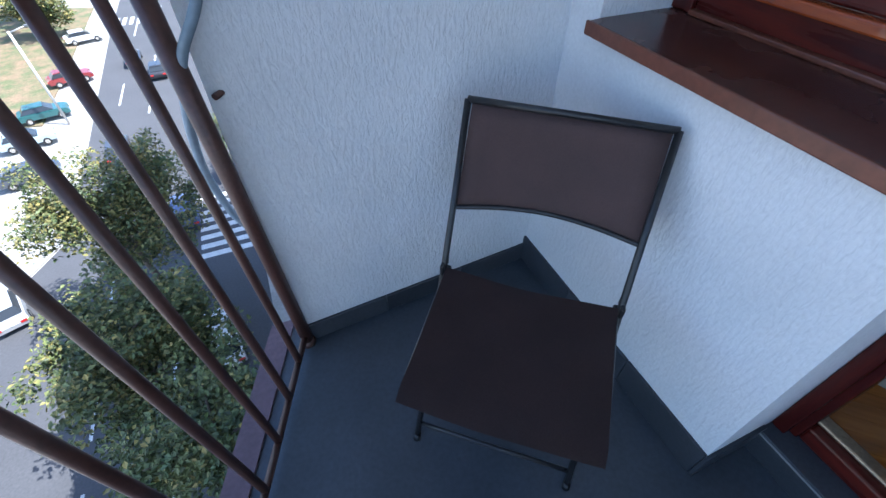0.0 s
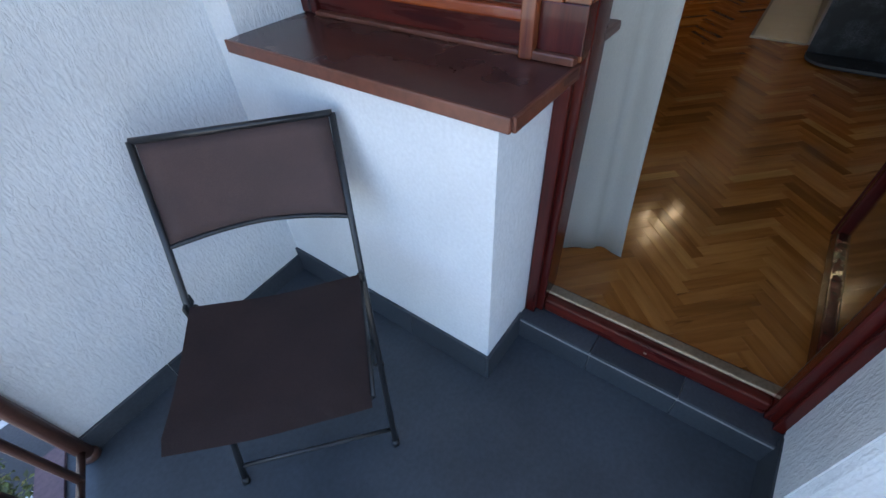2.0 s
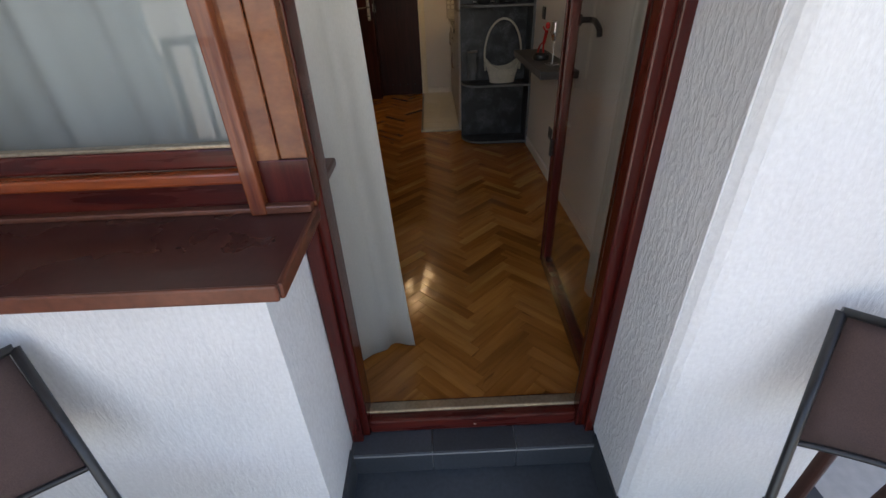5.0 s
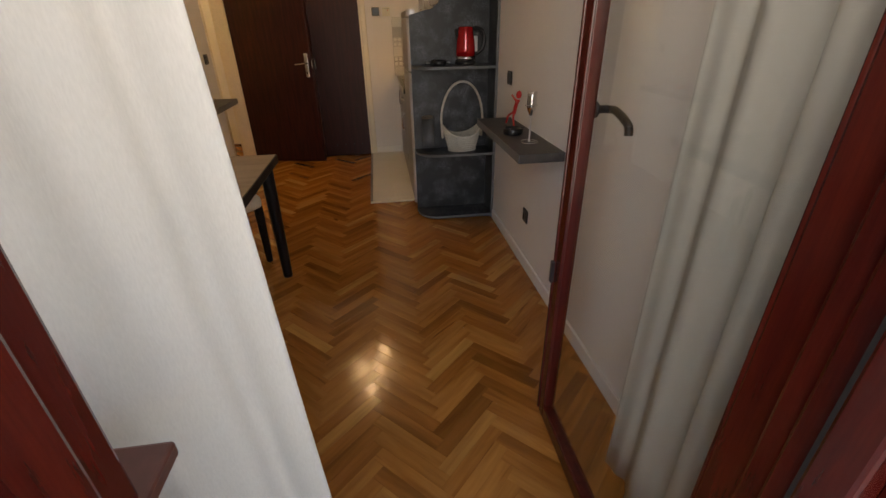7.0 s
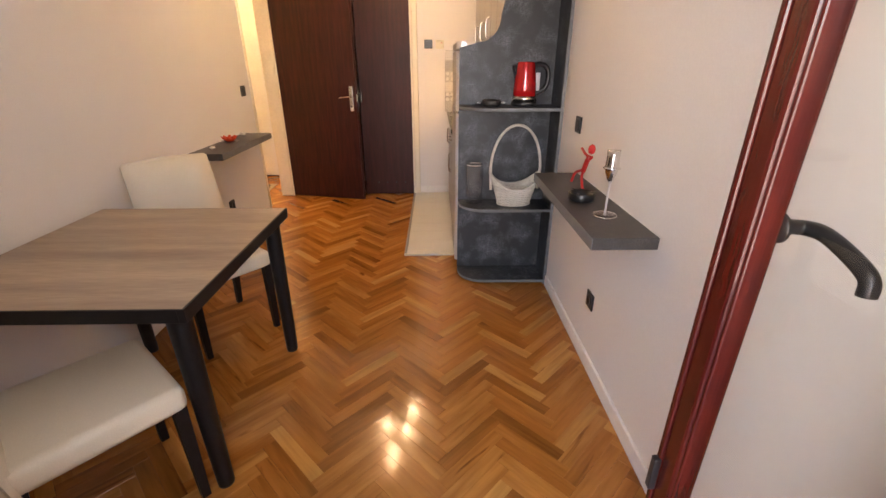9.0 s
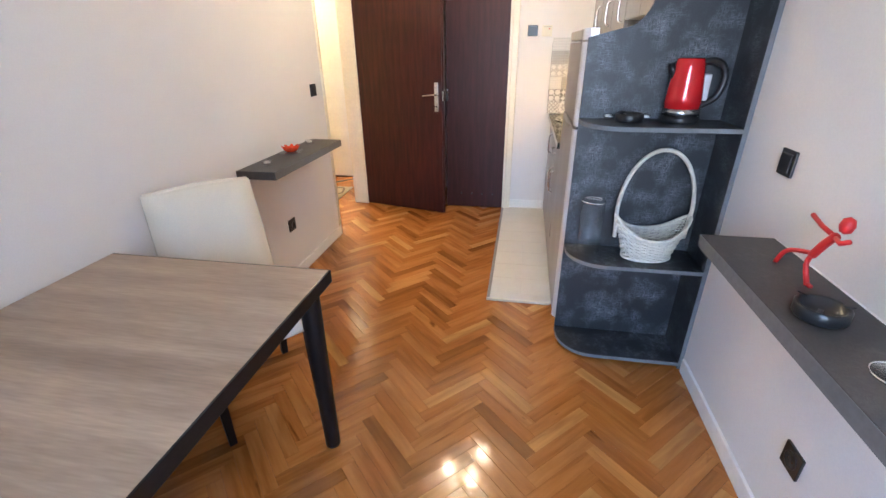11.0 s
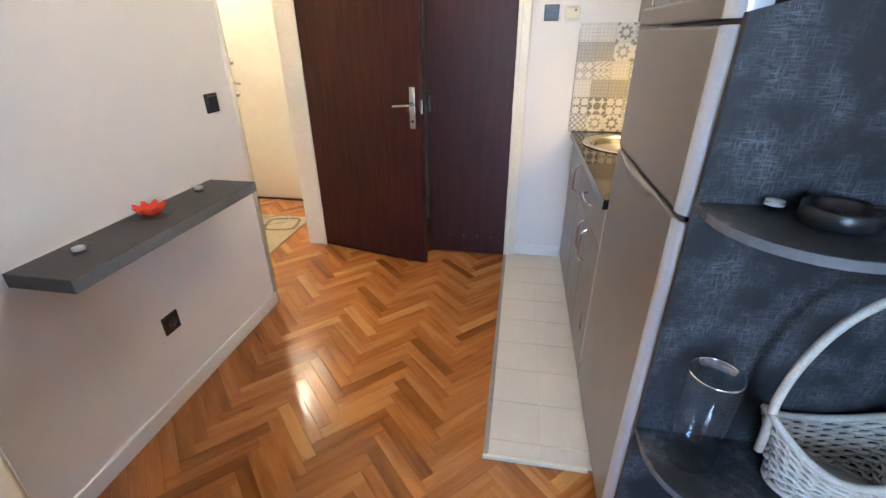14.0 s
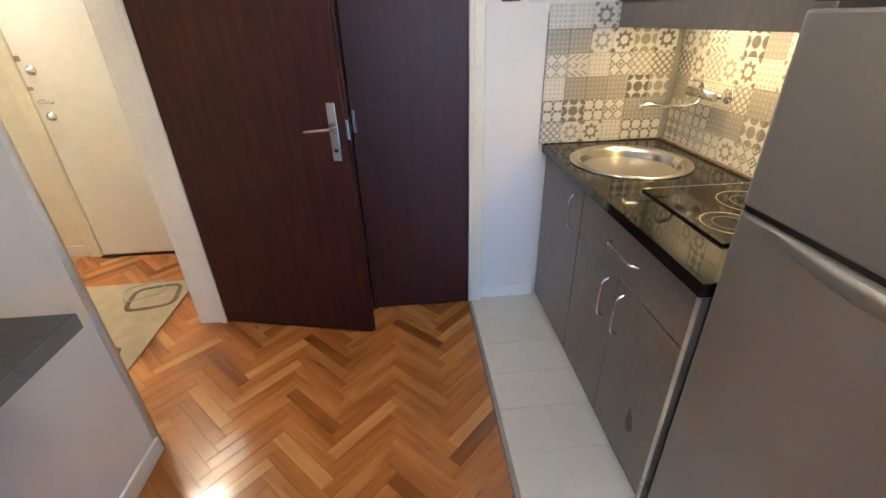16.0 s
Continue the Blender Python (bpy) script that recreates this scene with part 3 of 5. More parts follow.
# skirtings
def skirting(name, x0, x1, y0, y1, z1, material, label):
    b = cuboid(x0, x1, y0, y1, 0 if z1 < 0.3 and x0 > 1.3 else FLOOR_B, z1, 0.004)
    structure(name, b, material, label, "baseboard")


skirting("baseboard", 1.40, 5.555, 1.186, 1.2, 0.075, "white_paint", "white painted baseboard")
skirting("baseboard", 1.40, 4.19, -1.12, -1.106, 0.075, "white_paint", "white painted baseboard")
skirting("baseboard", 6.406, 6.42, -0.5, -0.195, 0.09, "white_paint", "white painted baseboard")
skirting("baseboard", 7.286, 7.3, 2.46, 3.2, 0.09, "white_paint", "white painted baseboard")
structure("wall_corner_trim", tube([(5.558, 1.203, 0.0), (5.558, 1.203, CEIL)], 0.016, 12), "cream", "rounded cream corner bead at the wall's end", "trim")
b = cuboid(5.543, 5.562, 1.21, 1.32, 0, CEIL, 0.004)
structure("wall_end_trim", b, "cream", "cream painted end of the wall", "trim")

# dark plinth tiles round the balcony
PLINTH = thing("plinth", "dark grey tiled plinth along the balcony walls", "baseboard", kind="structure")


def plinth_run(x0, y0, x1, y1, z1, out, piece=0.3):
    d = Vector((x1 - x0, y1 - y0, 0))
    n = max(1, round(d.length / piece))
    ang = math.degrees(math.atan2(d.y, d.x))
    for i in range(n):
        w = d.length / n
        p = part("plinth_tile", cuboid(0.001, w - 0.001, 0, out, FLOOR_B, z1, 0.002), "deck_tile", PLINTH)
        p.matrix_basis = pose(x0 + d.x * i / n, y0 + d.y * i / n, 0, 0, 0, ang)


plinth_run(0.956, 1.10, 0.956, 0.083, -0.03, -0.012)
plinth_run(0.944, 0.083, 1.19, 0.083, -0.03, -0.012)
plinth_run(-0.05, 1.03, 0.956, 1.099, -0.07, -0.012)
plinth_run(0.956, -0.765, 0.956, -1.25, -0.02, -0.012)
plinth_run(1.2, -0.782, 0.944, -0.775, -0.02, -0.012)

# ---- balcony door, window and step ----
step = thing("door_step", "dark grey tiled step below the balcony door", "step", kind="structure")
part("step_core", cuboid(1.19, 1.36, -0.785, 0.082, FLOOR_B, -0.056), "grout", step)
for i, (y0, y1) in enumerate(((-0.785, -0.50), (-0.497, -0.205), (-0.202, 0.082))):
    part("riser_tile", cuboid(1.178, 1.19, y0, y1, FLOOR_B, -0.062, 0.002), "deck_tile", step)
    part("tread_tile", cuboid(1.176, 1.33, y0, y1, -0.056, -0.045, 0.002), "deck_tile", step)

part("step_joint", cuboid(1.1745, 1.19, -0.785, 0.082, -0.062, -0.0565), "grout", step, "pale joint line")
door_frame = thing("door_frame_balcony", "varnished red-brown wooden balcony door frame", "door frame", kind="structure")
part("jamb", cuboid(1.25, 1.34, 0.018, 0.082, -0.045, 2.2, 0.006), "frame", door_frame)
part("jamb_lip", cuboid(1.225, 1.25, 0.04, 0.082, -0.045, 2.2, 0.005), "frame", door_frame)
part("jamb", cuboid(1.25, 1.30, -0.785, -0.722, -0.045, 2.2, 0.006), "frame", door_frame)
# black strip draws the rebate's shade together with the gasket
part("weather_seal", cuboid(1.297, 1.303, -0.746, -0.7235, 0.0, 2.13), "black", door_frame, "black strip for the seal and the shade in its groove")
part("jamb_rebate", cuboid(1.303, 1.345, -0.785, -0.745, -0.045, 2.2, 0.006), "frame", door_frame)
part("jamb_rebate", cuboid(1.345, 1.385, -0.785, -0.76, -0.045, 2.2, 0.006), "frame", door_frame)
part("jamb_lip", cuboid(1.225, 1.25, -0.785, -0.75, -0.045, 2.2, 0.005), "frame", door_frame)
part("jamb_inner", cuboid(1.34, 1.39, 0.03, 0.082, 0, 2.2, 0.006), "frame", door_frame)
part("head", cuboid(1.25, 1.38, -0.745, 0.018, 2.13, 2.2, 0.006), "frame_h", door_frame)
part("threshold", cuboid(1.26, 1.35, -0.722, 0.018, -0.045, 0.018, 0.008), "frame_h", door_frame)
part("threshold_strip", cuboid(1.292, 1.335, -0.745, 0.03, 0.018, 0.032, 0.006), "alu", door_frame, "worn metal threshold strip")
part("threshold_screw", turned([(0.006, 0), (0.006, 0.004), (0, 0.005)], 10, at=(1.262, -0.36, -0.02)), "alu", door_frame)

# the glazed leaf, standing open into the room
leaf = thing("door_balcony", "glazed red-brown wooden balcony door standing open", "door", pose(1.385, -0.783, 0, 0, 0, -1.6), kind="structure")
W = 0.825
for x0, x1, z0, z1, nm in ((0.0, 0.075, 0.02, 2.15, "stile"), (W - 0.044, W, 0.02, 2.15, "stile"), (0.075, W - 0.044, 0.02, 0.085, "bottom_rail"), (0.075, W - 0.044, 2.06, 2.15, "top_rail")):
    part(nm, cuboid(x0, x1, -0.045, 0.0, z0, z1, 0.006), "frame", leaf)
for x0, x1, z0, z1 in ((0.075, 0.085, 0.085, 2.06), (W - 0.051, W - 0.044, 0.085, 2.06)):
    part("glazing_bead", cuboid(x0, x1, -0.038, -0.004, z0, z1, 0.003), "frame", leaf)
part("edge_strip", cuboid(W, W + 0.012, -0.04, -0.022, 0.03, 2.14, 0.002), "alu", leaf, "worn metal edge strip")
part("edge_lip", cuboid(W, W + 0.014, -0.02, 0.004, 0.03, 2.14, 0.004), "frame", leaf)
g = part("pane", cuboid(0.07, W - 0.042, -0.024, -0.019, 0.08, 2.07), "glass", leaf)
g.visible_shadow = False
hd = part("handle", tube(arc([(W - 0.03, -0.045, 1.185), (W - 0.03, -0.082, 1.185), (W - 0.06, -0.095, 1.183), (W - 0.125, -0.097, 1.16), (W - 0.135, -0.097, 1.135)]), 0.011, 12), "black", leaf, "black lever handle")
part("handle_rose", turned([(0.022, 0), (0.022, 0.006), (0.016, 0.009), (0, 0.01)], 20), "black", hd).matrix_basis = pose(W - 0.03, -0.045, 1.185, 90, 0, 0)
for z in (0.4, 1.75):
    part("hinge", turned([(0.009, 0), (0.009, 0.09), (0.005, 0.1)], 12, at=(-0.008, 0.004, z)), "alu", leaf)
part("catch", cuboid(W - 0.004, W + 0.012, 0.0, 0.014, 0.62, 0.7, 0.003), "black", leaf)

# window: pillar panel, frame, sashes, panes, sills
win = thing("window_1", "brown wooden casement window with a worn lower edge coloured as lit orange", "window", kind="structure")
part("pillar_panel", cuboid(1.205, 1.36, 0.082, 0.15, 0.9, 2.2, 0.004), "post", win, "varnished brown post with a golden reflection in its colour")
part("pillar_panel", cuboid(1.212, 1.30, 0.022, 0.082, 0.9, 2.2, 0.004), "post", win, "varnished brown post with a golden reflection in its colour")
part("pillar_base", cuboid(1.203, 1.30, 0.02, 0.132, 0.916, 1.02, 0.003), "frame", win, "dark red-brown lower end of the post")
part("pillar_foot", cuboid(1.185, 1.23, 0.03, 0.15, 0.897, 0.918, 0.004), "sill_edge", win)
part("mullion", cuboid(1.18, 1.212, 0.132, 0.168, 0.897, 2.2, 0.004), "frame_worn_lit", win)
part("window_frame", cuboid(1.22, 1.32, 0.165, 0.90, 0.907, 0.98, 0.004), "frame_h", win)
part("window_frame", cuboid(1.205, 1.33, 0.90, 0.97, 0.897, 2.2, 0.004), "frame", win)
part("window_frame", cuboid(1.22, 1.32, 0.165, 0.90, 2.13, 2.2, 0.004), "frame_h", win)
part("drip_bar", cuboid(1.185, 1.22, 0.165, 0.898, 0.974, 1.002, 0.006), "drip", win, "worn drip bar, orange light put into its colour")
part("sash_rail", cuboid(1.215, 1.27, 0.165, 0.898, 1.002, 1.048, 0.006), "frame_h", win)
part("sash_rail", cuboid(1.215, 1.27, 0.17, 0.898, 2.06, 2.13, 0.006), "frame_h", win)
part("sash_stile", cuboid(1.226, 1.27, 0.15, 0.174, 1.048, 2.06, 0.004), "frame", win)
part("sash_stile", cuboid(1.212, 1.27, 0.85, 0.898, 1.048, 2.06, 0.006), "frame", win)
part("glazing_bead", cuboid(1.212, 1.235, 0.174, 0.85, 1.048, 1.058, 0.003), "alu", win)
g = part("pane", cuboid(1.24, 1.245, 0.172, 0.855, 1.045, 2.065), "glass_old", win)
g.visible_shadow = False
b = bmesh.new()
rng = random.Random(4)
for k in range(14):
    z = 1.07 + k * 0.07
    if rng.random() < 0.75:
        box(b, 1.222, 1.2265, 0.169, 0.173 + rng.uniform(0.006, 0.014), z, z + rng.uniform(0.02, 0.06))
part("peeling_putty", b, "white_paint", win, "peeling white putty")
b = prism([(0.91, 0.028), (1.2, 0.02), (1.225, 0.04), (1.225, 0.968), (0.958, 0.968), (0.912, 0.96)], 0.872, 0.896, bevel=0.004)
sill = structure("window_sill_outer", b, "sill", "dark brown painted outer window sill", "window sill")
b = cuboid(0.903, 0.913, 0.03, 0.962, 0.862, 0.898, 0.004)
part("sill_front", b, "sill_edge", sill, "red-brown sill edge")
part("sill_end", cuboid(0.913, 1.22, 0.022, 0.034, 0.862, 0.897, 0.004), "sill_edge", sill)
part("upstand", cuboid(1.195, 1.222, 0.17, 0.898, 0.896, 0.91, 0.004), "sill_edge", sill)
structure("window_sill_inner", cuboid(1.34, 1.46, 0.02, 1.2, 0.905, 0.93, 0.005), "sill", "brown painted inner window sill", "window sill")
structure("wall_parapet_lining", cuboid(1.38, 1.40, 0.082, 1.2, 0, 0.905), "wall", "white painted wall under the inner sill", "wall")


# ---- curtains ----
def curtain(name, line, z0, z1, waves, depth, label, hem=0.0, seed=1, flare=0.0):
    r = random.Random(seed)
    b = bmesh.new()
    n, rows = 90, 14
    pts = arc([(x, y, 0) for x, y in line], 12)
    cum = [0]
    for p, q in zip(pts, pts[1:]):
        cum.append(cum[-1] + (q - p).length)
    ph = [r.uniform(0, 6.28) for _ in range(3)]
    grid = []
    for j in range(rows + 1):
        f = j / rows
        row = []
        for i in range(n + 1):
            s = i / n
            d = s * cum[-1]
            k = max(0, min(len(pts) - 2, next((a for a in range(len(cum) - 1) if cum[a + 1] >= d), len(cum) - 2)))
            t = (d - cum[k]) / max(1e-6, cum[k + 1] - cum[k])
            p, tang = pts[k].lerp(pts[k + 1], t), (pts[k + 1] - pts[k]).normalized()
            nor = Vector((-tang.y, tang.x, 0))
            w = depth * (math.sin(s * waves * 6.283 + ph[0]) + 0.4 * math.sin(s * waves * 2.3 * 6.283 + ph[1] + f)) * (0.75 + 0.25 * f)
            q = p + nor * w + Vector((0, flare * f ** 0.8 * s ** 2, 0))
            row.append(b.verts.new((q.x, q.y, z0 + (z1 - z0) * f)))
        grid.append(row)
    for a, c in zip(grid, grid[1:]):
        for i in range(n):
            b.faces.new((a[i], a[i + 1], c[i + 1], c[i])).smooth = True
    ob = solid(name, b, "curtain", label, "curtain")
    so = ob.modifiers.new("thickness", "SOLIDIFY")
    so.thickness = 0.004
    return ob


curtain("curtain", [(1.56, 1.12), (1.55, 0.7), (1.53, 0.3), (1.55, 0.08), (1.655, -0.03), (1.62, -0.13)], 0.012, 2.5, 5, 0.02, "white linen curtain hanging at the window", seed=3, flare=0.125)
curtain("curtain", [(1.47, -0.9), (1.53, -1.0), (1.62, -0.93), (1.70, -1.0), (1.8, -0.95), (1.88, -1.0), (1.95, -0.96)], 0.012, 2.5, 4, 0.013, "white curtain bunched behind the open door", seed=5)
rail = thing("curtain_rail", "white curtain rail under the ceiling", "curtain rail")
part("track", cuboid(1.55, 1.59, -1.05, 1.18, 2.5, 2.53, 0.004), "white_paint", rail)
for y in (-0.7, 0.2, 1.0):
    part("bracket", cuboid(1.56, 1.58, y - 0.01, y + 0.01, 2.53, CEIL), "white_paint", rail)

# ---- balcony railing ----
railing = thing("balcony_railing", "brown painted steel balcony railing with round bars", "railing")
RA, RB = Vector((-0.045, 1.015, 0)), Vector((-1.06, -1.42, 0))
ux = (RB - RA).normalized()
LEAN = Vector((-0.052, -0.008, 1.0))
part("post", tube([RA + Vector((0, 0, FLOOR_B)), RA + LEAN * 1.15], 0.023, 14), "rail", railing)
part("post", tube([RB + Vector((0, 0, FLOOR_B)), RB + LEAN * 1.13], 0.021, 14), "rail", railing)
part("bottom_rail", tube([RA + Vector((0, 0, -0.1)), RB + Vector((0, 0, -0.1))], 0.012, 10), "rail", railing)
part("handrail", tube([RA + LEAN * 1.13, RB + LEAN * 1.13], 0.022, 12), "rail", railing)
bar = mesh_of("baluster", tube([(0, 0, -0.1), LEAN * 1.12], 0.0125, 10), "rail")
d = 0.115
while d < (RB - RA).length - 0.06:
    p = RA + ux * d
    o = new("baluster", bar)
    o.parent = railing
    o.location = (p.x, p.y, 0)
    d += 0.14
part("bracket", tube([RA + Vector((0, 0, 0.83)), RA + Vector((0.03, 0.04, 0.83))], 0.008, 8), "rail", railing)
part("foot", turned([(0.028, 0), (0.028, 0.02), (0.022, 0.03)], 14, at=(RA.x, RA.y, FLOOR_B)), "rail", railing)
railing2 = thing("balcony_railing", "brown painted steel railing at the balcony's end", "railing")
RC, RD = Vector((0.98, -1.33, 0)), Vector((-1.0, -1.44, 0))
ux2 = (RD - RC).normalized()
part("post", tube([RC + Vector((0, 0, FLOOR_B)), RC + Vector((0, 0, 1.15))], 0.024, 14), "rail", railing2)
part("bottom_rail", tube([RC + Vector((0, 0, -0.1)), RD + Vector((0, 0, -0.1))], 0.012, 10), "rail", railing2)
part("handrail", tube([RC + Vector((0, 0, 1.13)), RD + Vector((0, 0, 1.13))], 0.022, 12), "rail", railing2)
d = 0.13
while d < (RD - RC).length - 0.05:
    p = RC + ux2 * d
    o = new("baluster", bar)
    o.parent = railing2
    o.location = (p.x, p.y, 0)
    d += 0.135
solid("conduit", tube(arc([(0.06, 1.0, 1.25), (0.0, 0.99, 1.05), (-0.065, 0.99, 0.945), (-0.095, 1.02, 0.87), (-0.125, 1.05, 0.75), (-0.14, 1.08, 0.62), (-0.135, 1.1, 0.52), (-0.12, 1.11, 0.43), (-0.09, 1.13, 0.35), (-0.07, 1.2, 0.3)]), 0.011, 12),
      "cable", "grey-blue flexible conduit hanging beside the balcony wall", "cable")


# ---- folding chairs on the balcony ----
def folding_chair():
    """Built about the seat's middle on the ground, facing +x."""
    c = thing("folding_chair", "brown canvas folding chair with a black tube frame", "chair")
    # the long tubes: from the top of the back straight down to the front feet
    for s in (-1, 1):
        part("back_tube", tube([(-0.305, s * 0.255, 0.925), (-0.17, s * 0.248, 0.68), (-0.085, s * 0.245, 0.53), (0.21, s * 0.24, 0.012)], 0.0095, 10), "black_tube", c)
        part("rear_leg", tube([(0.29, s * 0.22, 0.495), (-0.22, s * 0.22, 0.012)], 0.0085, 10), "black_tube", c)
        part("foot_cap", tube([(0.205, s * 0.24, 0.02), (0.216, s * 0.24, 0.0)], 0.012, 10), "black", c)
        part("foot_cap", tube([(-0.216, s * 0.22, 0.02), (-0.236, s * 0.22, 0.0)], 0.012, 10), "black", c)
        part("seat_side_rail", tube([(-0.1, s * 0.236, 0.505), (0.3, s * 0.228, 0.49)], 0.0085, 10), "black_tube", c)
        part("hinge_plate", cuboid(-0.12, -0.06, s * 0.247 - 0.006, s * 0.247 + 0.006, 0.505, 0.54, 0.004), "black", c)
        part("bolt", tube([(0.07, s * 0.21, 0.262), (0.07, s * 0.255, 0.262)], 0.006, 8), "black", c)
    part("back_top_bar", tube([(-0.305, -0.255, 0.925), (-0.305, 0.255, 0.925)], 0.0095, 10), "black_tube", c)
    part("back_lower_bar", tube(arc([(-0.168, -0.25, 0.675), (-0.2, -0.12, 0.68), (-0.212, 0, 0.682), (-0.2, 0.12, 0.68), (-0.168, 0.25, 0.675)], 4), 0.007, 8), "black_tube", c)
    part("front_bar", tube([(0.185, -0.24, 0.055), (0.185, 0.24, 0.055)], 0.0075, 8), "black_tube", c)
    part("rear_bar", tube([(-0.18, -0.22, 0.05), (-0.18, 0.22, 0.05)], 0.0075, 8), "black_tube", c)
    part("seat_front_bar", tube([(0.3, -0.228, 0.49), (0.3, 0.228, 0.49)], 0.0085, 8), "black_tube", c)
    bm = bmesh.new()
    sides = []
    for off in (0.0, -0.014):
        grid = []
        for i in range(9):
            q = i / 8
            x, z = -0.3 + 0.128 * q, 0.918 - 0.238 * q
            grid.append([bm.verts.new((x + off - (0.008 + 0.03 * q) * (1 - (2 * k / 10 - 1) ** 2), (0.243 - 0.003 * q) * (2 * k / 10 - 1), z + off * 0.5)) for k in range(11)])
        for a, e in zip(grid, grid[1:]):
            for k in range(10):
                bm.faces.new((a[k], a[k + 1], e[k + 1], e[k])).smooth = True
        sides.append(grid)
    g0, g1 = sides
    rim0 = g0[0] + [r_[-1] for r_ in g0[1:]] + g0[-1][-2::-1] + [r_[0] for r_ in g0[-2:0:-1]]
    rim1 = g1[0] + [r_[-1] for r_ in g1[1:]] + g1[-1][-2::-1] + [r_[0] for r_ in g1[-2:0:-1]]
    for k in range(len(rim0)):
        bm.faces.new((rim0[k], rim0[(k + 1) % len(rim0)], rim1[(k + 1) % len(rim1)], rim1[k]))
    bmesh.ops.recalc_face_normals(bm, faces=bm.faces)
    part("backrest", bm, "canvas", c, "stretched brown canvas backrest")
    bm = bmesh.new()
    n = 12
    rows = []
    for i in range(n + 1):
        f = i / n
        x = -0.075 + 0.41 * f
        zz = 0.53 - 0.012 * math.sin(math.pi * f) - (0.02 if i == n else 0)
        rows.append([bm.verts.new((x, (0.236 - 0.008 * f) * (2 * k / 10 - 1), zz - 0.016 * (1 - (2 * k / 10 - 1) ** 2) + 0.002 * math.sin(7 * f + k))) for k in range(11)])
    for a, e in zip(rows, rows[1:]):
        for k in range(10):
            bm.faces.new((a[k], a[k + 1], e[k + 1], e[k])).smooth = True
    bmesh.ops.solidify(bm, geom=bm.faces[:], thickness=0.014)
    bmesh.ops.recalc_face_normals(bm, faces=bm.faces)
    part("seat", bm, "canvas", c, "sagging brown canvas seat")
    return c


fc = folding_chair()
fc.matrix_basis = pose(0.53, 0.515, FLOOR_B, 0, 0, -131)
tagged(fc, group="balcony chairs")
copy_thing(fc, pose(0.52, -1.06, FLOOR_B, 0, 0, 142))
# ---- double door and hall ----
df = thing("door_frame_double", "cream painted frame of the double door", "door frame", kind="structure")
part("casing", cuboid(6.36, 6.42, 1.225, 1.37, 0, 2.12, 0.006), "cream", df)
part("casing_bead", cuboid(6.35, 6.372, 1.225, 1.25, 0, 2.1, 0.005), "cream", df)
part("casing", cuboid(6.38, 6.42, -0.2, -0.125, 0, 2.12, 0.006), "cream", df)
part("casing_bead", cuboid(6.37, 6.392, -0.15, -0.125, 0, 2.1, 0.005), "cream", df)
part("head", cuboid(6.38, 6.42, -0.2, 1.37, 2.06, 2.14, 0.006), "cream", df)
dl = thing("door_1", "dark mahogany double-door leaf standing ajar", "door", pose(6.405, 1.222, 0, 0, 0, 180 + 76.6), kind="structure")
LW = 0.838
part("leaf_panel", cuboid(0, LW, -0.04, 0.0, 0.008, 2.05, 0.003), "mahogany", dl)
part("rebate_edge", cuboid(LW, LW + 0.012, -0.03, -0.012, 0.01, 2.05, 0.002), "mahogany", dl)
lock = part("lock_plate", cuboid(LW - 0.068, LW - 0.03, -0.046, -0.04, 0.93, 1.17, 0.002), "steel", dl, "brushed metal lock plate")
part("lever", tube(arc([(LW - 0.05, -0.046, 1.07), (LW - 0.05, -0.085, 1.07), (LW - 0.075, -0.092, 1.07), (LW - 0.16, -0.09, 1.062)]), 0.008, 10), "steel", lock)
part("keyhole", turned([(0.008, 0), (0.008, 0.003), (0, 0.004)], 12), "black", lock).matrix_basis = pose(LW - 0.05, -0.046, 0.975, 90, 0, 0)
part("latch", cuboid(LW, LW + 0.014, -0.036, -0.006, 1.02, 1.1, 0.002), "steel", dl)
dr = thing("door_2", "violet-brown closed double-door leaf with small vent holes", "door", kind="structure")
part("leaf_panel", cuboid(6.39, 6.43, -0.125, 0.415, 0.008, 2.05, 0.003), "mahogany_b", dr)
for i in range(4):
    part("vent_hole", turned([(0.009, 0), (0.009, 0.002), (0, 0.0022)], 12), "black", dr).matrix_basis = pose(6.39, 0.27 - 0.1 * i, 0.14, 0, -90, 0)
part("strike_plate", cuboid(6.386, 6.39, 0.395, 0.412, 1.0, 1.1, 0.001), "steel", dr)
for yy, xx, own in ((-0.128, 6.385, dr), (1.222, 6.37, df)):
    for z in (0.25, 1.02, 1.8):
        part("hinge", turned([(0.007, 0), (0.007, 0.03), (0.004, 0.04)], 10, at=(xx, yy, z)), "alu", own)
hd = thing("door_hall", "white painted entrance door in the hall", "door", kind="structure")
part("leaf_panel", cuboid(7.275, 7.3, 1.45, 2.41, 0.012, 2.05, 0.003), "white_paint", hd)
part("threshold", cuboid(7.26, 7.3, 1.45, 2.42, 0, 0.012), "mahogany", hd)
part("casing", cuboid(7.262, 7.3, 2.415, 2.5, 0, 2.12, 0.006), "cream", hd)
for z, nm in ((1.25, "lock_knob"), (0.985, "lock_knob")):
    part(nm, turned([(0.028, 0), (0.026, 0.01), (0.015, 0.014), (0.014, 0.03), (0, 0.032)], 16), "steel", hd).matrix_basis = pose(7.275, 2.345, z, 0, -90, 0)
part("lever", tube(arc([(7.275, 2.35, 1.08), (7.23, 2.35, 1.08), (7.22, 2.33, 1.08), (7.22, 2.26, 1.075)]), 0.009, 10), "steel", hd)
part("chain_plate", cuboid(7.268, 7.275, 2.38, 2.41, 1.3, 1.33, 0.002), "alu", hd)
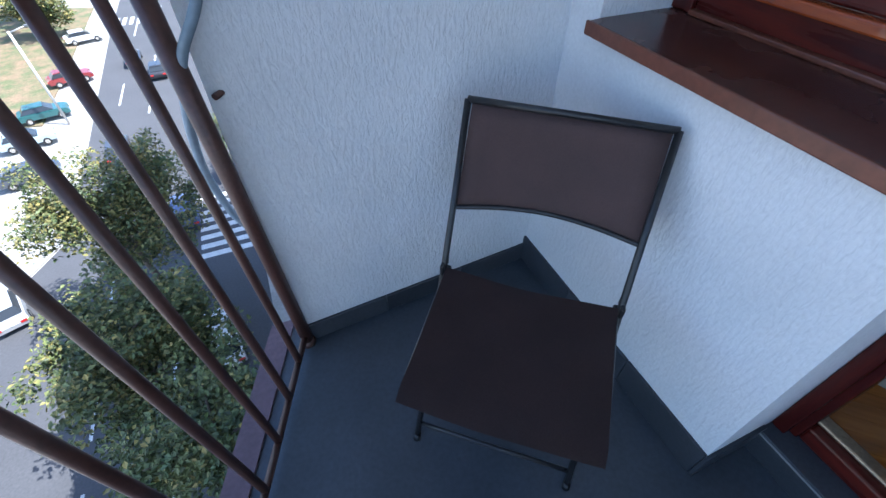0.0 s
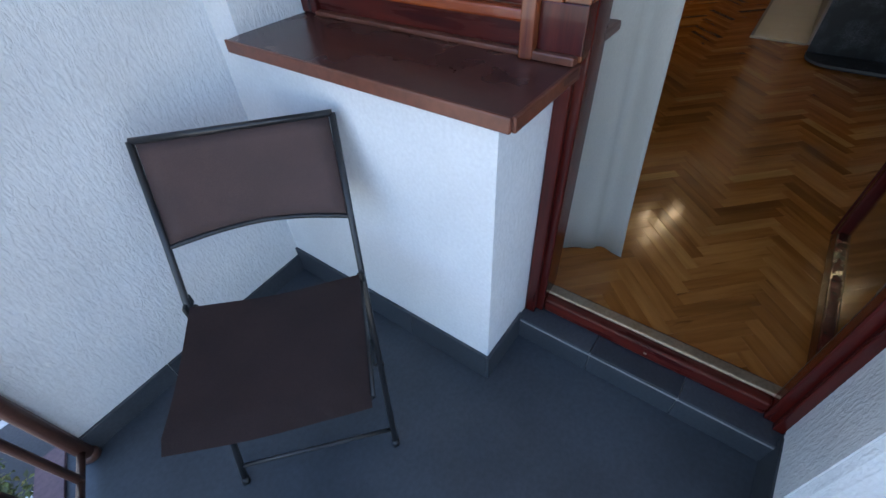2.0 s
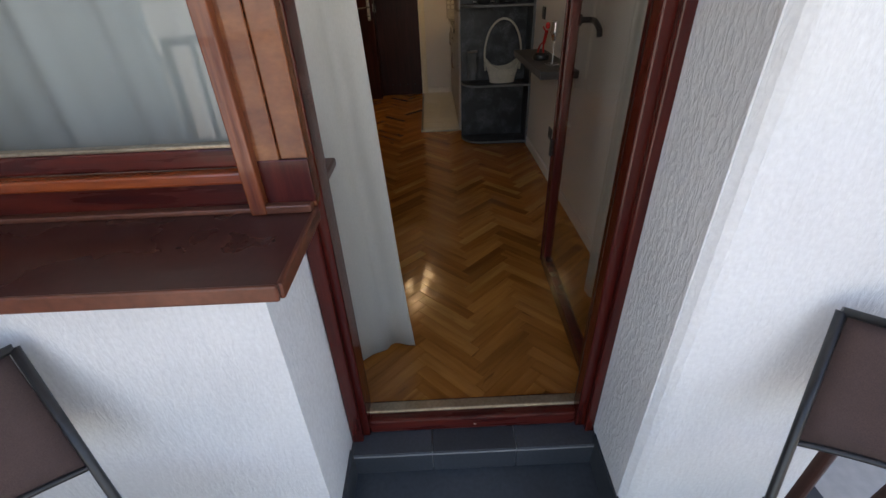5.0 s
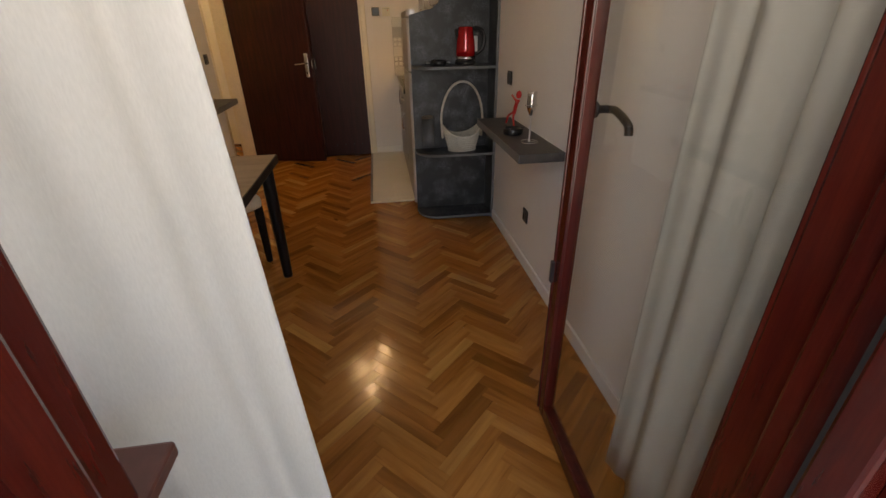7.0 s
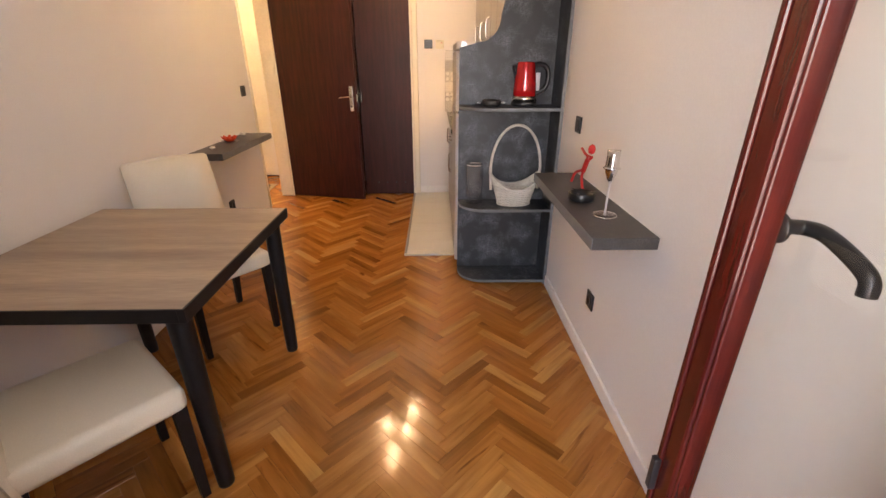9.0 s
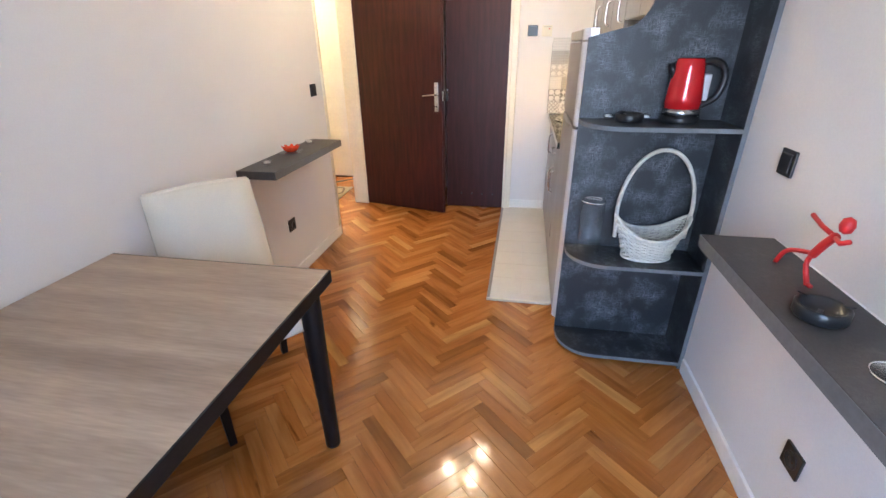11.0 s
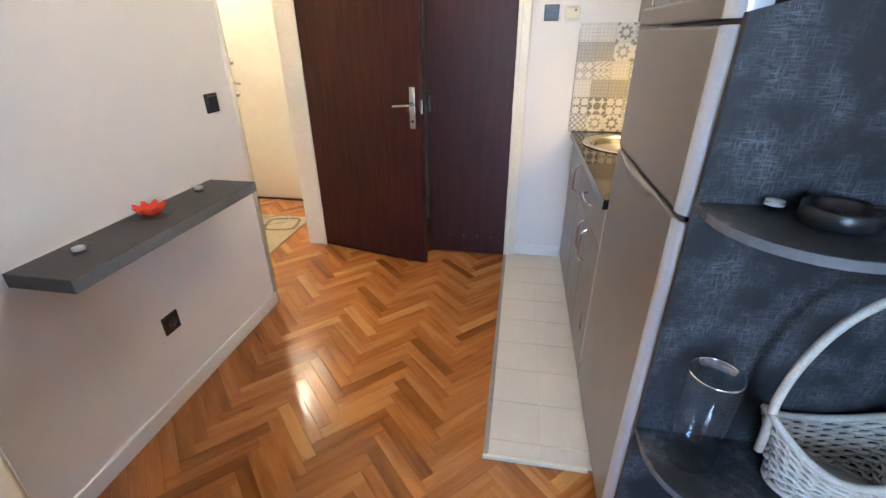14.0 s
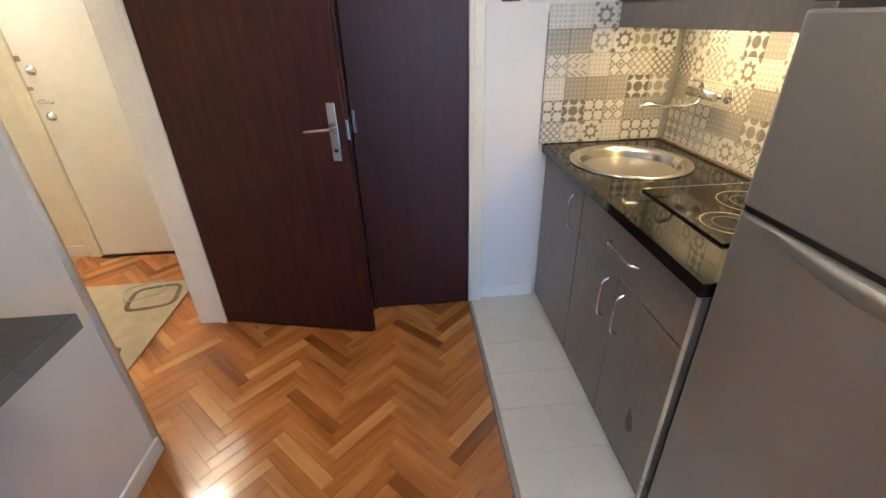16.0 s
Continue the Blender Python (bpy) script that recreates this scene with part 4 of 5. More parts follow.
part("chain_plate", cuboid(7.268, 7.275, 2.38, 2.41, 1.14, 1.16, 0.002), "alu", hd)

rug = thing("rug", "beige rug with brown looped squares", "rug")
part("rug_body", prism([(6.02, 1.57), (6.84, 1.58), (6.83, 2.9), (6.0, 2.88)], 0.001, 0.011, bevel=0.003), "rug", rug)


def loop(cx, cy, sx, sy, w, z, a=0.0):
    pts = []
    for k in range(33):
        t = 2 * math.pi * k / 32
        c, s = math.cos(t), math.sin(t)
        x, y = sx * math.copysign(abs(c) ** 0.45, c), sy * math.copysign(abs(s) ** 0.45, s)
        pts.append((cx + x * math.cos(a) - y * math.sin(a), cy + x * math.sin(a) + y * math.cos(a)))
    bm = bmesh.new()
    rows = []
    for k in range(32):
        x, y = pts[k]
        dx, dy = x - cx, y - cy
        L = math.hypot(dx, dy)
        rows.append([bm.verts.new((x + dx / L * o, y + dy / L * o, zz)) for o, zz in ((-w, z), (-w, z + 0.004), (w, z + 0.004), (w, z))])
    for k in range(32):
        for q in range(3):
            bm.faces.new((rows[k][q], rows[(k + 1) % 32][q], rows[(k + 1) % 32][q + 1], rows[k][q + 1]))
    bmesh.ops.recalc_face_normals(bm, faces=bm.faces)
    return bm


part("motif", loop(6.66, 1.76, 0.12, 0.13, 0.012, 0.010, 0.2), "rug_dark", rug, "brown looped square")
part("motif", loop(6.74, 1.86, 0.09, 0.11, 0.008, 0.010, 0.5), "rug_pale", rug)
part("motif", loop(6.35, 2.0, 0.03, 0.04, 0.012, 0.010, 0.5), "rug_dark", rug)
part("motif", loop(6.15, 1.72, 0.03, 0.03, 0.01, 0.010, 0.2), "rug_dark", rug)
part("motif", loop(6.45, 2.35, 0.12, 0.12, 0.012, 0.010, 0.9), "rug_dark", rug)

# ---- dining table and chairs ----
table = thing("dining_table", "grey-oak topped dining table with black legs", "table")
TX0, TX1, TY0, TY1, TZ = 2.665, 3.57, 0.33, 1.185, 0.765
part("tabletop", cuboid(TX0 + 0.004, TX1 - 0.004, TY0 + 0.004, TY1, TZ - 0.03, TZ, 0.002), "table_top", table, "grey-brown oak laminate top")
for x0, x1, y0, y1 in ((TX0 - 0.002, TX1 + 0.002, TY0 - 0.002, TY0 + 0.02), (TX0 - 0.002, TX0 + 0.02, TY0 + 0.02, TY1), (TX1 - 0.02, TX1 + 0.002, TY0 + 0.02, TY1)):
    part("edge_frame", cuboid(x0, x1, y0, y1, TZ - 0.046, TZ - 0.001, 0.002), "black_wood", table)
for x0, x1, y0, y1 in ((TX0 + 0.06, TX1 - 0.06, TY0 + 0.05, TY0 + 0.07), (TX0 + 0.06, TX1 - 0.06, TY1 - 0.07, TY1 - 0.05)):
    part("apron", cuboid(x0, x1, y0, y1, TZ - 0.09, TZ - 0.03, 0.002), "black_wood", table)
for x, y in ((TX0 + 0.06, TY0 + 0.06), (TX1 - 0.06, TY0 + 0.06), (TX0 + 0.06, TY1 - 0.06), (TX1 - 0.06, TY1 - 0.06)):
    part("leg", turned([(0.027, 0), (0.028, 0.01), (0.036, TZ - 0.04), (0.036, TZ - 0.03)], 20, at=(x, y, 0)), "black_wood", table)


def dining_chair():
    """Built about the middle of the seat on the floor, facing +x."""
    c = thing("dining_chair", "cream leatherette dining chair with black legs", "chair")
    seat = cuboid(-0.21, 0.22, -0.215, 0.215, 0.385, 0.475, 0.028, 3)
    for v in seat.verts:
        if v.co.z > 0.44:
            v.co.z += 0.014 * (1 - (v.co.x / 0.22) ** 2) * (1 - (v.co.y / 0.22) ** 2)
    for f in seat.faces:
        f.smooth = True
    part("seat", seat, "leather", c, "cream padded leatherette seat")
    bm = bmesh.new()
    grid = []
    for i in range(11):
        f = i / 10
        z = 0.36 + 0.57 * f
        x = -0.205 - 0.09 * f ** 1.6
        th = 0.062 - 0.024 * f
        ring = []
        w = 0.215 - 0.012 * f
        for px, py in ((-1, -1), (0, -1.015), (1, -1), (1.12, -0.5), (1.16, 0), (1.12, 0.5), (1, 1), (0, 1.015), (-1, 1), (-1.03, 0)):
            ring.append(bm.verts.new((x + px * th / 2, py * w, z + (0.012 * (1 - py * py) if i == 10 else 0))))
        grid.append(ring)
    for a, e in zip(grid, grid[1:]):
        for k in range(10):
            bm.faces.new((a[k], a[(k + 1) % 10], e[(k + 1) % 10], e[k])).smooth = True
    bm.faces.new(grid[0][::-1])
    bm.faces.new(grid[-1])
    bmesh.ops.recalc_face_normals(bm, faces=bm.faces)
    bmesh.ops.bevel(bm, geom=[e for e in bm.edges if e.calc_face_angle(0) > 0.9], offset=0.008, segments=2, affect="EDGES")
    part("backrest", bm, "leather", c, "cream padded tall backrest")
    part("back_seam", tube([(-0.30, -0.205, 0.92), (-0.225, -0.217, 0.6), (-0.2, -0.217, 0.40)], 0.0025, 6), "wicker", c)
    part("back_seam", tube([(-0.30, 0.205, 0.92), (-0.225, 0.217, 0.6), (-0.2, 0.217, 0.40)], 0.0025, 6), "wicker", c)
    for x, y, dx in ((0.19, 0.19, 0.0), (0.19, -0.19, 0.0), (-0.19, 0.19, -0.05), (-0.19, -0.19, -0.05)):
        bm = bmesh.new()
        lo = [bm.verts.new((x + dx + a * 0.014, y + e * 0.014, 0)) for a, e in ((-1, -1), (1, -1), (1, 1), (-1, 1))]
        hi = [bm.verts.new((x + a * 0.02, y + e * 0.02, 0.40)) for a, e in ((-1, -1), (1, -1), (1, 1), (-1, 1))]
        bm.faces.new(lo[::-1]), bm.faces.new(hi)
        for k in range(4):
            bm.faces.new((lo[k], lo[(k + 1) % 4], hi[(k + 1) % 4], hi[k]))
        part("leg", bm, "black_wood", c)
    return c


dc = dining_chair()
dc.matrix_basis = pose(2.66, 0.71, 0, 0, 0, -41)
tagged(dc, group="chairs at the table")
copy_thing(dc, pose(3.71, 0.815, 0, 0, 0, -130))


# ---- shelves on the walls, switches and small things ----
def wall_shelf(x0, x1, y0, y1, z, label):
    s = thing("wall_shelf", label, "shelf")
    part("board", cuboid(x0, x1, y0, y1, z - 0.044, z, 0.002), "slate_shelf", s)
    yw = y0 if y0 < 0 else y1
    yf = y1 if y0 < 0 else y0
    s_ = 1 if y0 < 0 else -1
    part("front_edge_band", cuboid(x0, x1, yf - 0.0015, yf + 0.0015, z - 0.0425, z - 0.0015), "slate_edge", s)
    part("sealant", cuboid(x0, x1, yw, yw + s_ * 0.003, z, z + 0.003), "white_paint", s)
    return s


wall_shelf(2.93, 3.84, -1.12, -0.895, 0.86, "dark slate-look shelf fixed to the wall, with figurine and glass")
wall_shelf(4.375, 5.255, 0.975, 1.2, 0.86, "dark slate-look shelf fixed to the wall, with candles")


def socket(place, rz, kind, label, ivory=False):
    s = thing("wall_socket" if kind == "socket" else "light_switch", label, "socket" if kind == "socket" else "switch", pose(*place, 90, 0, rz))
    m = "ivory" if ivory else "black"
    part("plate", cuboid(-0.041, 0.041, -0.041, 0.041, 0, 0.009, 0.003), m, s)
    if kind == "socket":
        part("rim", turned([(0.027, 0.009), (0.027, 0.012), (0.021, 0.012), (0.021, 0.0095)], 20), m, s)
        for dx in (-0.0095, 0.0095):
            part("pin_hole", turned([(0.003, 0.009), (0.003, 0.0098), (0, 0.01)], 8, at=(dx, 0, 0)), "steel" if not ivory else "black", s)
    else:
        part("rocker", cuboid(-0.028, 0.028, -0.028, 0.028, 0.009, 0.0135, 0.002), m, s)
        part("plate_rim", cuboid(-0.031, 0.031, 0.0285, 0.031, 0.009, 0.0125, 0.001), "slate_edge", s)
    return s


socket((3.41, -1.12, 0.34), 180, "socket", "black wall socket below the shelf")
socket((3.90, -1.12, 1.095), 180, "switch", "black light switch above the shelf")
socket((4.82, 1.2, 0.377), 0, "socket", "black wall socket below the shelf")
socket((5.385, 1.2, 1.175), 0, "switch", "black light switch near the wall's end")
socket((6.42, -0.31, 1.553), -90, "switch", "black light switch with a white mark")
iv = socket((6.42, -0.425, 1.55), -90, "switch", "ivory switch with a red lamp", True)
part("indicator", turned([(0.006, 0.0), (0.006, 0.004), (0, 0.005)], 10, at=(0.018, 0.015, 0.0135)), "red_matt", iv)


def ashtray(place, r, material, label, name="ashtray"):
    a = thing(name, label, "ashtray", pose(*place))
    part("bowl", turned([(r * 0.92, 0), (r, 0.006), (r, 0.03), (r * 0.93, 0.034), (r * 0.8, 0.03), (r * 0.74, 0.012), (0, 0.01)], 28), material, a)
    for k in range(3):
        t = 2.1 * k + 0.4
        p = part("rest_notch", cuboid(-0.012, 0.012, -0.005, 0.005, 0.0, 0.004, 0.001), material, a)
        p.matrix_basis = pose(r * 0.88 * math.cos(t), r * 0.88 * math.sin(t), 0.0335, 0, 0, math.degrees(t))
    return a


ashtray((3.36, -0.99, 0.86), 0.055, "black", "round black ashtray beside the red figurine")
ashtray((4.35, -0.717, 1.148), 0.056, "black", "round black ashtray on the tower shelf")

# figurine: one plain mesh of thin bars
b = bmesh.new()
tube(arc([(-0.015, 0, 0.0), (0.016, 0.0, 0.048), (0.006, 0, 0.085)], 5), 0.0065, 8, b)
tube([(-0.03, 0, 0.004), (-0.01, 0, 0.004)], 0.006, 8, b)
tube(arc([(0.125, 0.01, 0.0), (0.098, 0.005, 0.05), (0.006, 0.0, 0.085)], 5), 0.0065, 8, b)
tube(arc([(0.008, 0, 0.078), (-0.018, 0, 0.12), (-0.045, 0, 0.155)], 5), 0.011, 8, b)
tube([(-0.045, 0, 0.152), (0.01, 0.0, 0.158), (0.06, 0.0, 0.172)], 0.006, 8, b)
tube([(-0.045, 0, 0.15), (-0.08, 0.01, 0.15), (-0.105, 0.01, 0.165)], 0.006, 8, b)
turned([(0, 0.168), (0.012, 0.175), (0.016, 0.19), (0.012, 0.206), (0, 0.213)], 14, b, (-0.066, 0, 0))
solid("figurine", b, "red_matt", "red striding stick figurine on the wall shelf", "figurine", pose(3.53, -1.045, 0.86))

gob = thing("candle_goblet", "silver tea-light goblet on a clear stem", "candle holder", pose(3.155, -1.015, 0.86))
part("foot", turned([(0.043, 0.0), (0.045, 0.003), (0.043, 0.006), (0.04, 0.003)], 32, closed=True), "chrome", gob, "thin silver foot ring")
part("foot_glass", turned([(0.04, 0.001), (0.04, 0.004), (0, 0.006)], 28), M["clear"], gob)
part("stem", turned([(0.006, 0.003), (0.004, 0.02), (0.004, 0.125), (0.007, 0.13)], 14), "fridge_edge", gob, "clear slender stem")
part("cup", turned([(0.004, 0.128), (0.012, 0.142), (0.021, 0.165), (0.024, 0.19), (0.022, 0.225), (0.024, 0.245), (0.021, 0.245), (0.019, 0.2), (0, 0.17)], 24), "chrome", gob)
part("collar", turned([(0.03, 0.18), (0.031, 0.184), (0.025, 0.187)], 24), "chrome", gob)


def tealight(x, y, label):
    t = thing("tealight_holder", label, "candle holder", pose(x, y, 0.86))
    part("glass_cup", turned([(0.02, 0), (0.026, 0.004), (0.03, 0.022), (0.027, 0.026), (0.022, 0.02), (0, 0.012)], 22), M["clear"], t)
    part("candle", turned([(0.017, 0.012), (0.017, 0.02), (0, 0.021)], 18), "wax", t)


tealight(4.52, 1.10, "small clear glass tealight holder on the shelf")
tealight(5.095, 1.13, "small clear glass tealight holder on the shelf")
dish = thing("glass_dish", "orange-red star-rimmed glass dish on a clear saucer", "dish", pose(4.825, 1.12, 0.86, 0, 0, 20))
part("saucer", prism([(-0.062, -0.062), (0.062, -0.062), (0.062, 0.062), (-0.062, 0.062)], 0, 0.006, bevel=0.002), M["clear"], dish, "square clear glass saucer")
b = bmesh.new()
rings = []
for r, z, amp in ((0.028, 0.007, 0), (0.042, 0.02, 0.0), (0.05, 0.036, 0.008), (0.047, 0.038, 0.008), (0.038, 0.02, 0.0), (0.01, 0.012, 0)):
    rings.append([b.verts.new(((r + amp * math.cos(8 * a)) * math.cos(a), (r + amp * math.cos(8 * a)) * math.sin(a), z + amp * 0.8 * math.cos(8 * a))) for a in [2 * math.pi * k / 48 for k in range(48)]])
for p, q in zip(rings, rings[1:]):
    for k in range(48):
        b.faces.new((p[k], p[(k + 1) % 48], q[(k + 1) % 48], q[k])).smooth = True
b.faces.new(rings[0][::-1]), b.faces.new(rings[-1])
part("bowl", b, "red_glass", dish)

# ---- corner shelf tower ----
tower = thing("shelf_tower", "dark slate-look open corner shelf beside the fridge", "shelf unit")
XB, XF = 4.43, 4.205
YL, YR = -0.525, -1.118


def outline(x_front, inset=0.0):
    pts = [(XB, YL - inset)]
    cx, cy, r = x_front + 0.17, YL - 0.17, 0.17
    for k in range(9):
        a = math.pi / 2 + math.pi / 2 * k / 8
        pts.append((cx + r * math.cos(a), cy + r * math.sin(a)))
    return pts + [(x_front, YR), (XB, YR)]


back = []
for y, z in ((YR, 0.0), (YL, 0.0), (YL, 1.47)):
    back.append((y, z))
for k in range(9):
    back.append((YL - 0.12 - 0.12 * math.sin(math.pi / 2 * k / 8), 1.50 + 0.14 * (1 - math.cos(math.pi / 2 * k / 8))))
back += [(-0.79, 1.75), (-0.79, 2.3), (YR, 2.3)]
b = bmesh.new()
lo = [b.verts.new((XB, y, z)) for y, z in back]
hi = [b.verts.new((XB + 0.018, y, z)) for y, z in back]
b.faces.new(lo), b.faces.new(hi[::-1])
for i in range(len(back)):
    b.faces.new((lo[i], hi[i], hi[(i + 1) % len(back)], lo[(i + 1) % len(back)]))
bmesh.ops.recalc_face_normals(b, faces=b.faces)
part("back_panel", b, "slate", tower)
part("side_panel", cuboid(XF, XB, YR, YR + 0.018, 0, 2.3, 0.001), "slate", tower)
part("side_edge", cuboid(XF - 0.002, XF, YR, YR + 0.018, 0, 2.3), "slate_edge", tower, "pale edge band")
for z in (0.035, 0.535, 1.148, 1.8):
    p = part("shelf", prism(outline(XF), z - 0.02, z, bevel=0.0015), "slate", tower)
    part("edge_band", prism(outline(XF - 0.0015)[1:-1] + [(XF, YR), (XF + 0.17, YL)], z - 0.0185, z - 0.0015), "slate_edge", p)
part("plinth", prism([(XB, YL - 0.03), (XF + 0.17, YL - 0.035), (XF + 0.04, YL - 0.15), (XF + 0.02, YR), (XB, YR)], 0, 0.016), "slate", tower)

kettle = thing("electric_kettle", "red metallic electric kettle with a black handle", "kettle", pose(4.36, -0.914, 1.148))
part("base", turned([(0.073, 0), (0.076, 0.006), (0.076, 0.018), (0.071, 0.028)], 30), "black", kettle)
part("steel_band", turned([(0.0715, 0.028), (0.071, 0.056)], 30), "steel", kettle, "silver band")
part("body", turned([(0.071, 0.056), (0.0685, 0.1), (0.0625, 0.16), (0.055, 0.215), (0.051, 0.24), (0.048, 0.243)], 30), "red", kettle, "red metallic body")
part("lid", turned([(0.048, 0.243), (0.044, 0.245), (0.012, 0.246), (0, 0.246)], 26), "black", kettle)
part("spout", tube([(-0.004, 0.052, 0.17), (-0.006, 0.071, 0.226)], 0.012, 10), "black", kettle)
part("handle", tube(arc([(0.0, -0.045, 0.228), (0.0, -0.085, 0.232), (0.0, -0.122, 0.212), (0.0, -0.137, 0.16), (0.0, -0.12, 0.1), (0.0, -0.068, 0.066)]), 0.0135, 12), "black", kettle, "black looped handle")
part("water_gauge", cuboid(-0.013, 0.013, -0.086, -0.06, 0.085, 0.185, 0.004), "fridge_edge", kettle, "milky water gauge")


def tea_candle(x, y):
    t = thing("tealight_holder", "small glass tealight beside the black ashtray", "candle holder", pose(x, y, 1.148))
    part("glass_cup", turned([(0.017, 0), (0.021, 0.003), (0.023, 0.018), (0.02, 0.021), (0.017, 0.014), (0, 0.01)], 20), M["clear"], t)
    part("candle", turned([(0.016, 0.0105), (0.016, 0.0185), (0, 0.019)], 16), "wax", t)


tea_candle(4.404, -0.644)
tea_candle(4.402, -0.795)

vase = thing("glass_vase", "tall clear glass cylinder vase on the tower shelf", "vase", pose(4.362, -0.627, 0.535))
part("glass_body", turned([(0.0, 0.001), (0.042, 0.0), (0.054, 0.006), (0.054, 0.255)], 30), M["clear"], vase).visible_shadow = False
part("rim", turned([(0.0505, 0.252), (0.0545, 0.252), (0.0545, 0.257), (0.0505, 0.257)], 30, closed=True), "chrome", vase)
part("base_ring", turned([(0.049, 0.062), (0.0505, 0.062), (0.0505, 0.065), (0.049, 0.065)], 30, closed=True), M["clear"], vase)

basket = thing("wicker_basket", "white wicker basket with a tall hooped handle", "basket", pose(4.328, -0.884, 0.535, 0, 0, 5))
ROWS_B, N_B = 15, 56


def rim(t):
    return 0.108 + 0.092 * abs(math.cos(t)) ** 2.4


def wall_pt(t, f, out=0.0):
    rx, ry = 0.064 + 0.024 * f + out, 0.102 + 0.059 * f ** 1.1 + out
    return Vector((rx * math.sin(t), ry * math.cos(t), 0.006 + f * rim(t)))


for j in range(ROWS_B):
    f = (j + 0.5) / ROWS_B
    pts = []
    for k in range(N_B + 1):
        t = 2 * math.pi * k / N_B
        pts.append(wall_pt(t, f, 0.0035 * (1 if (k // 2 + j) % 2 else -1)))
    part("weaver", tube(pts, 0.0046, 5), "wicker", basket)
for k in range(28):
    t = 2 * math.pi * k / 28
    part("stake", tube([wall_pt(t, 0.0), wall_pt(t, 0.5), wall_pt(t, 1.0)], 0.003, 5), "wicker", basket)
part("rim", tube([wall_pt(2 * math.pi * k / 48, 1.0) for k in range(49)], 0.008, 8), "wicker", basket)
part("foot_rim", tube([wall_pt(2 * math.pi * k / 48, 0.0, 0.004) + Vector((0, 0, 0.002)) for k in range(49)], 0.007, 8), "wicker", basket)
part("base", prism([(0.062 * math.sin(2 * math.pi * k / 28), 0.098 * math.cos(2 * math.pi * k / 28)) for k in range(28)][::-1], 0.003, 0.009), "wicker", basket)
hoop = [Vector((0, 0.162 * math.cos(a), 0.2 + 0.302 * math.sin(a) ** 0.9)) for a in [math.pi * k / 30 for k in range(1, 30)]]
hoop = [Vector((0, 0.153, 0.10))] + hoop + [Vector((0, -0.153, 0.10))]
part("handle", tube(hoop, 0.009, 8), "wicker", basket, "wrapped white hoop handle")
# ---- fridge ----
fr = thing("fridge", "silver-grey two-door fridge freezer", "fridge", pose(0, 0, 0))
FX0, FX1, FY = 4.455, 5.132, -0.51
part("cabinet", cuboid(FX0 + 0.005, FX1 - 0.005, -1.1, FY - 0.062, 0.03, 1.47, 0.006), "fridge_edge", fr)


def fridge_door(z0, z1):
    pts = []
    r = 0.035
    for cx, a0 in ((FX1 - r, 0), (FX0 + r, 90)):
        for k in range(7):
            a = math.radians(a0 + 90 * k / 6)
            pts.append((cx + r * math.cos(a), FY - r + r * math.sin(a)))
    return prism(pts + [(FX0, FY - 0.058), (FX1, FY - 0.058)], z0, z1, bevel=0.006)


low = part("lower_door", fridge_door(0.07, 1.09), "fridge", fr)
upp = part("upper_door", fridge_door(1.105, 1.452), "fridge", fr)
part("top_cap", fridge_door(1.462, 1.505), "fridge", fr)


def corner_strip(z0, z1):
    r, c = 0.038, 0.035
    pts = [(FX0 + c + q * math.cos(a), FY - c + q * math.sin(a)) for q, steps in ((r, range(9)), (r - 0.008, range(8, -1, -1))) for a in [math.radians(92 + 88 * k / 8) for k in steps]]
    pts = pts[:9] + [(FX0 - 0.003, FY - 0.058), (FX0 + 0.005, FY - 0.058)] + pts[9:]
    return prism(pts, z0, z1)


part("edge_strip", corner_strip(0.07, 1.09), "fridge_edge", low, "pale silver edge strip")
part("edge_strip", corner_strip(1.105, 1.452), "fridge_edge", upp, "pale silver edge strip")
part("edge_strip", corner_strip(1.462, 1.505), "fridge_edge", fr, "pale silver edge strip")
# black filler gives the shade between the two doors as a solid strip
part("gap_shadow", cuboid(FX0 + 0.012, FX1 - 0.012, FY - 0.05, FY - 0.012, 1.088, 1.107), "black", fr)
b = bmesh.new()
n = 20
rows = []
for i in range(n + 1):
    f = i / n
    x = FX0 + 0.2 + 0.36 * f
    d = math.sin(math.pi * f) ** 0.6
    rows.append([b.verts.new((x, FY + o, z)) for o, z in ((-0.004, 1.088), (0.007 * d + 0.001, 1.086), (0.008 * d + 0.001, 1.086 - 0.012 * d), (0.003 * d, 1.086 - 0.034 * d - 0.002), (-0.004, 1.082 - 0.036 * d))])
for p, q in zip(rows, rows[1:]):
    for k in range(4):
        b.faces.new((p[k], q[k], q[k + 1], p[k + 1])).smooth = True
bmesh.ops.recalc_face_normals(b, faces=b.faces)
part("handle", b, "fridge", low, "curved grip under the door gap")
part("plinth", cuboid(FX0 + 0.02, FX1 - 0.02, -1.05, FY - 0.05, 0, 0.07), "black", fr)

# ---- kitchen units ----
KY = -0.52


def bow_handle(p, q, parent):
    p, q = Vector(p), Vector(q)
    out = Vector((0, 0.026, 0))
    part("handle", tube(arc([p, p + out * 0.8 + (q - p) * 0.08, p + out + (q - p) * 0.3, p + out + (q - p) * 0.7, p + out * 0.8 + (q - p) * 0.92, q]), 0.0055, 10), "chrome", parent, "chrome bow handle")


def base_unit(x0, x1, label):
    u = thing("base_cabinet", label, "cabinet")
    part("carcass", cuboid(x0 + 0.002, x1 - 0.002, -1.1, KY - 0.02, 0.10, 0.86), "taupe", u)
    part("plinth", cuboid(x0 + 0.002, x1 - 0.002, -1.05, KY - 0.03, 0, 0.10), "taupe", u)
    return u


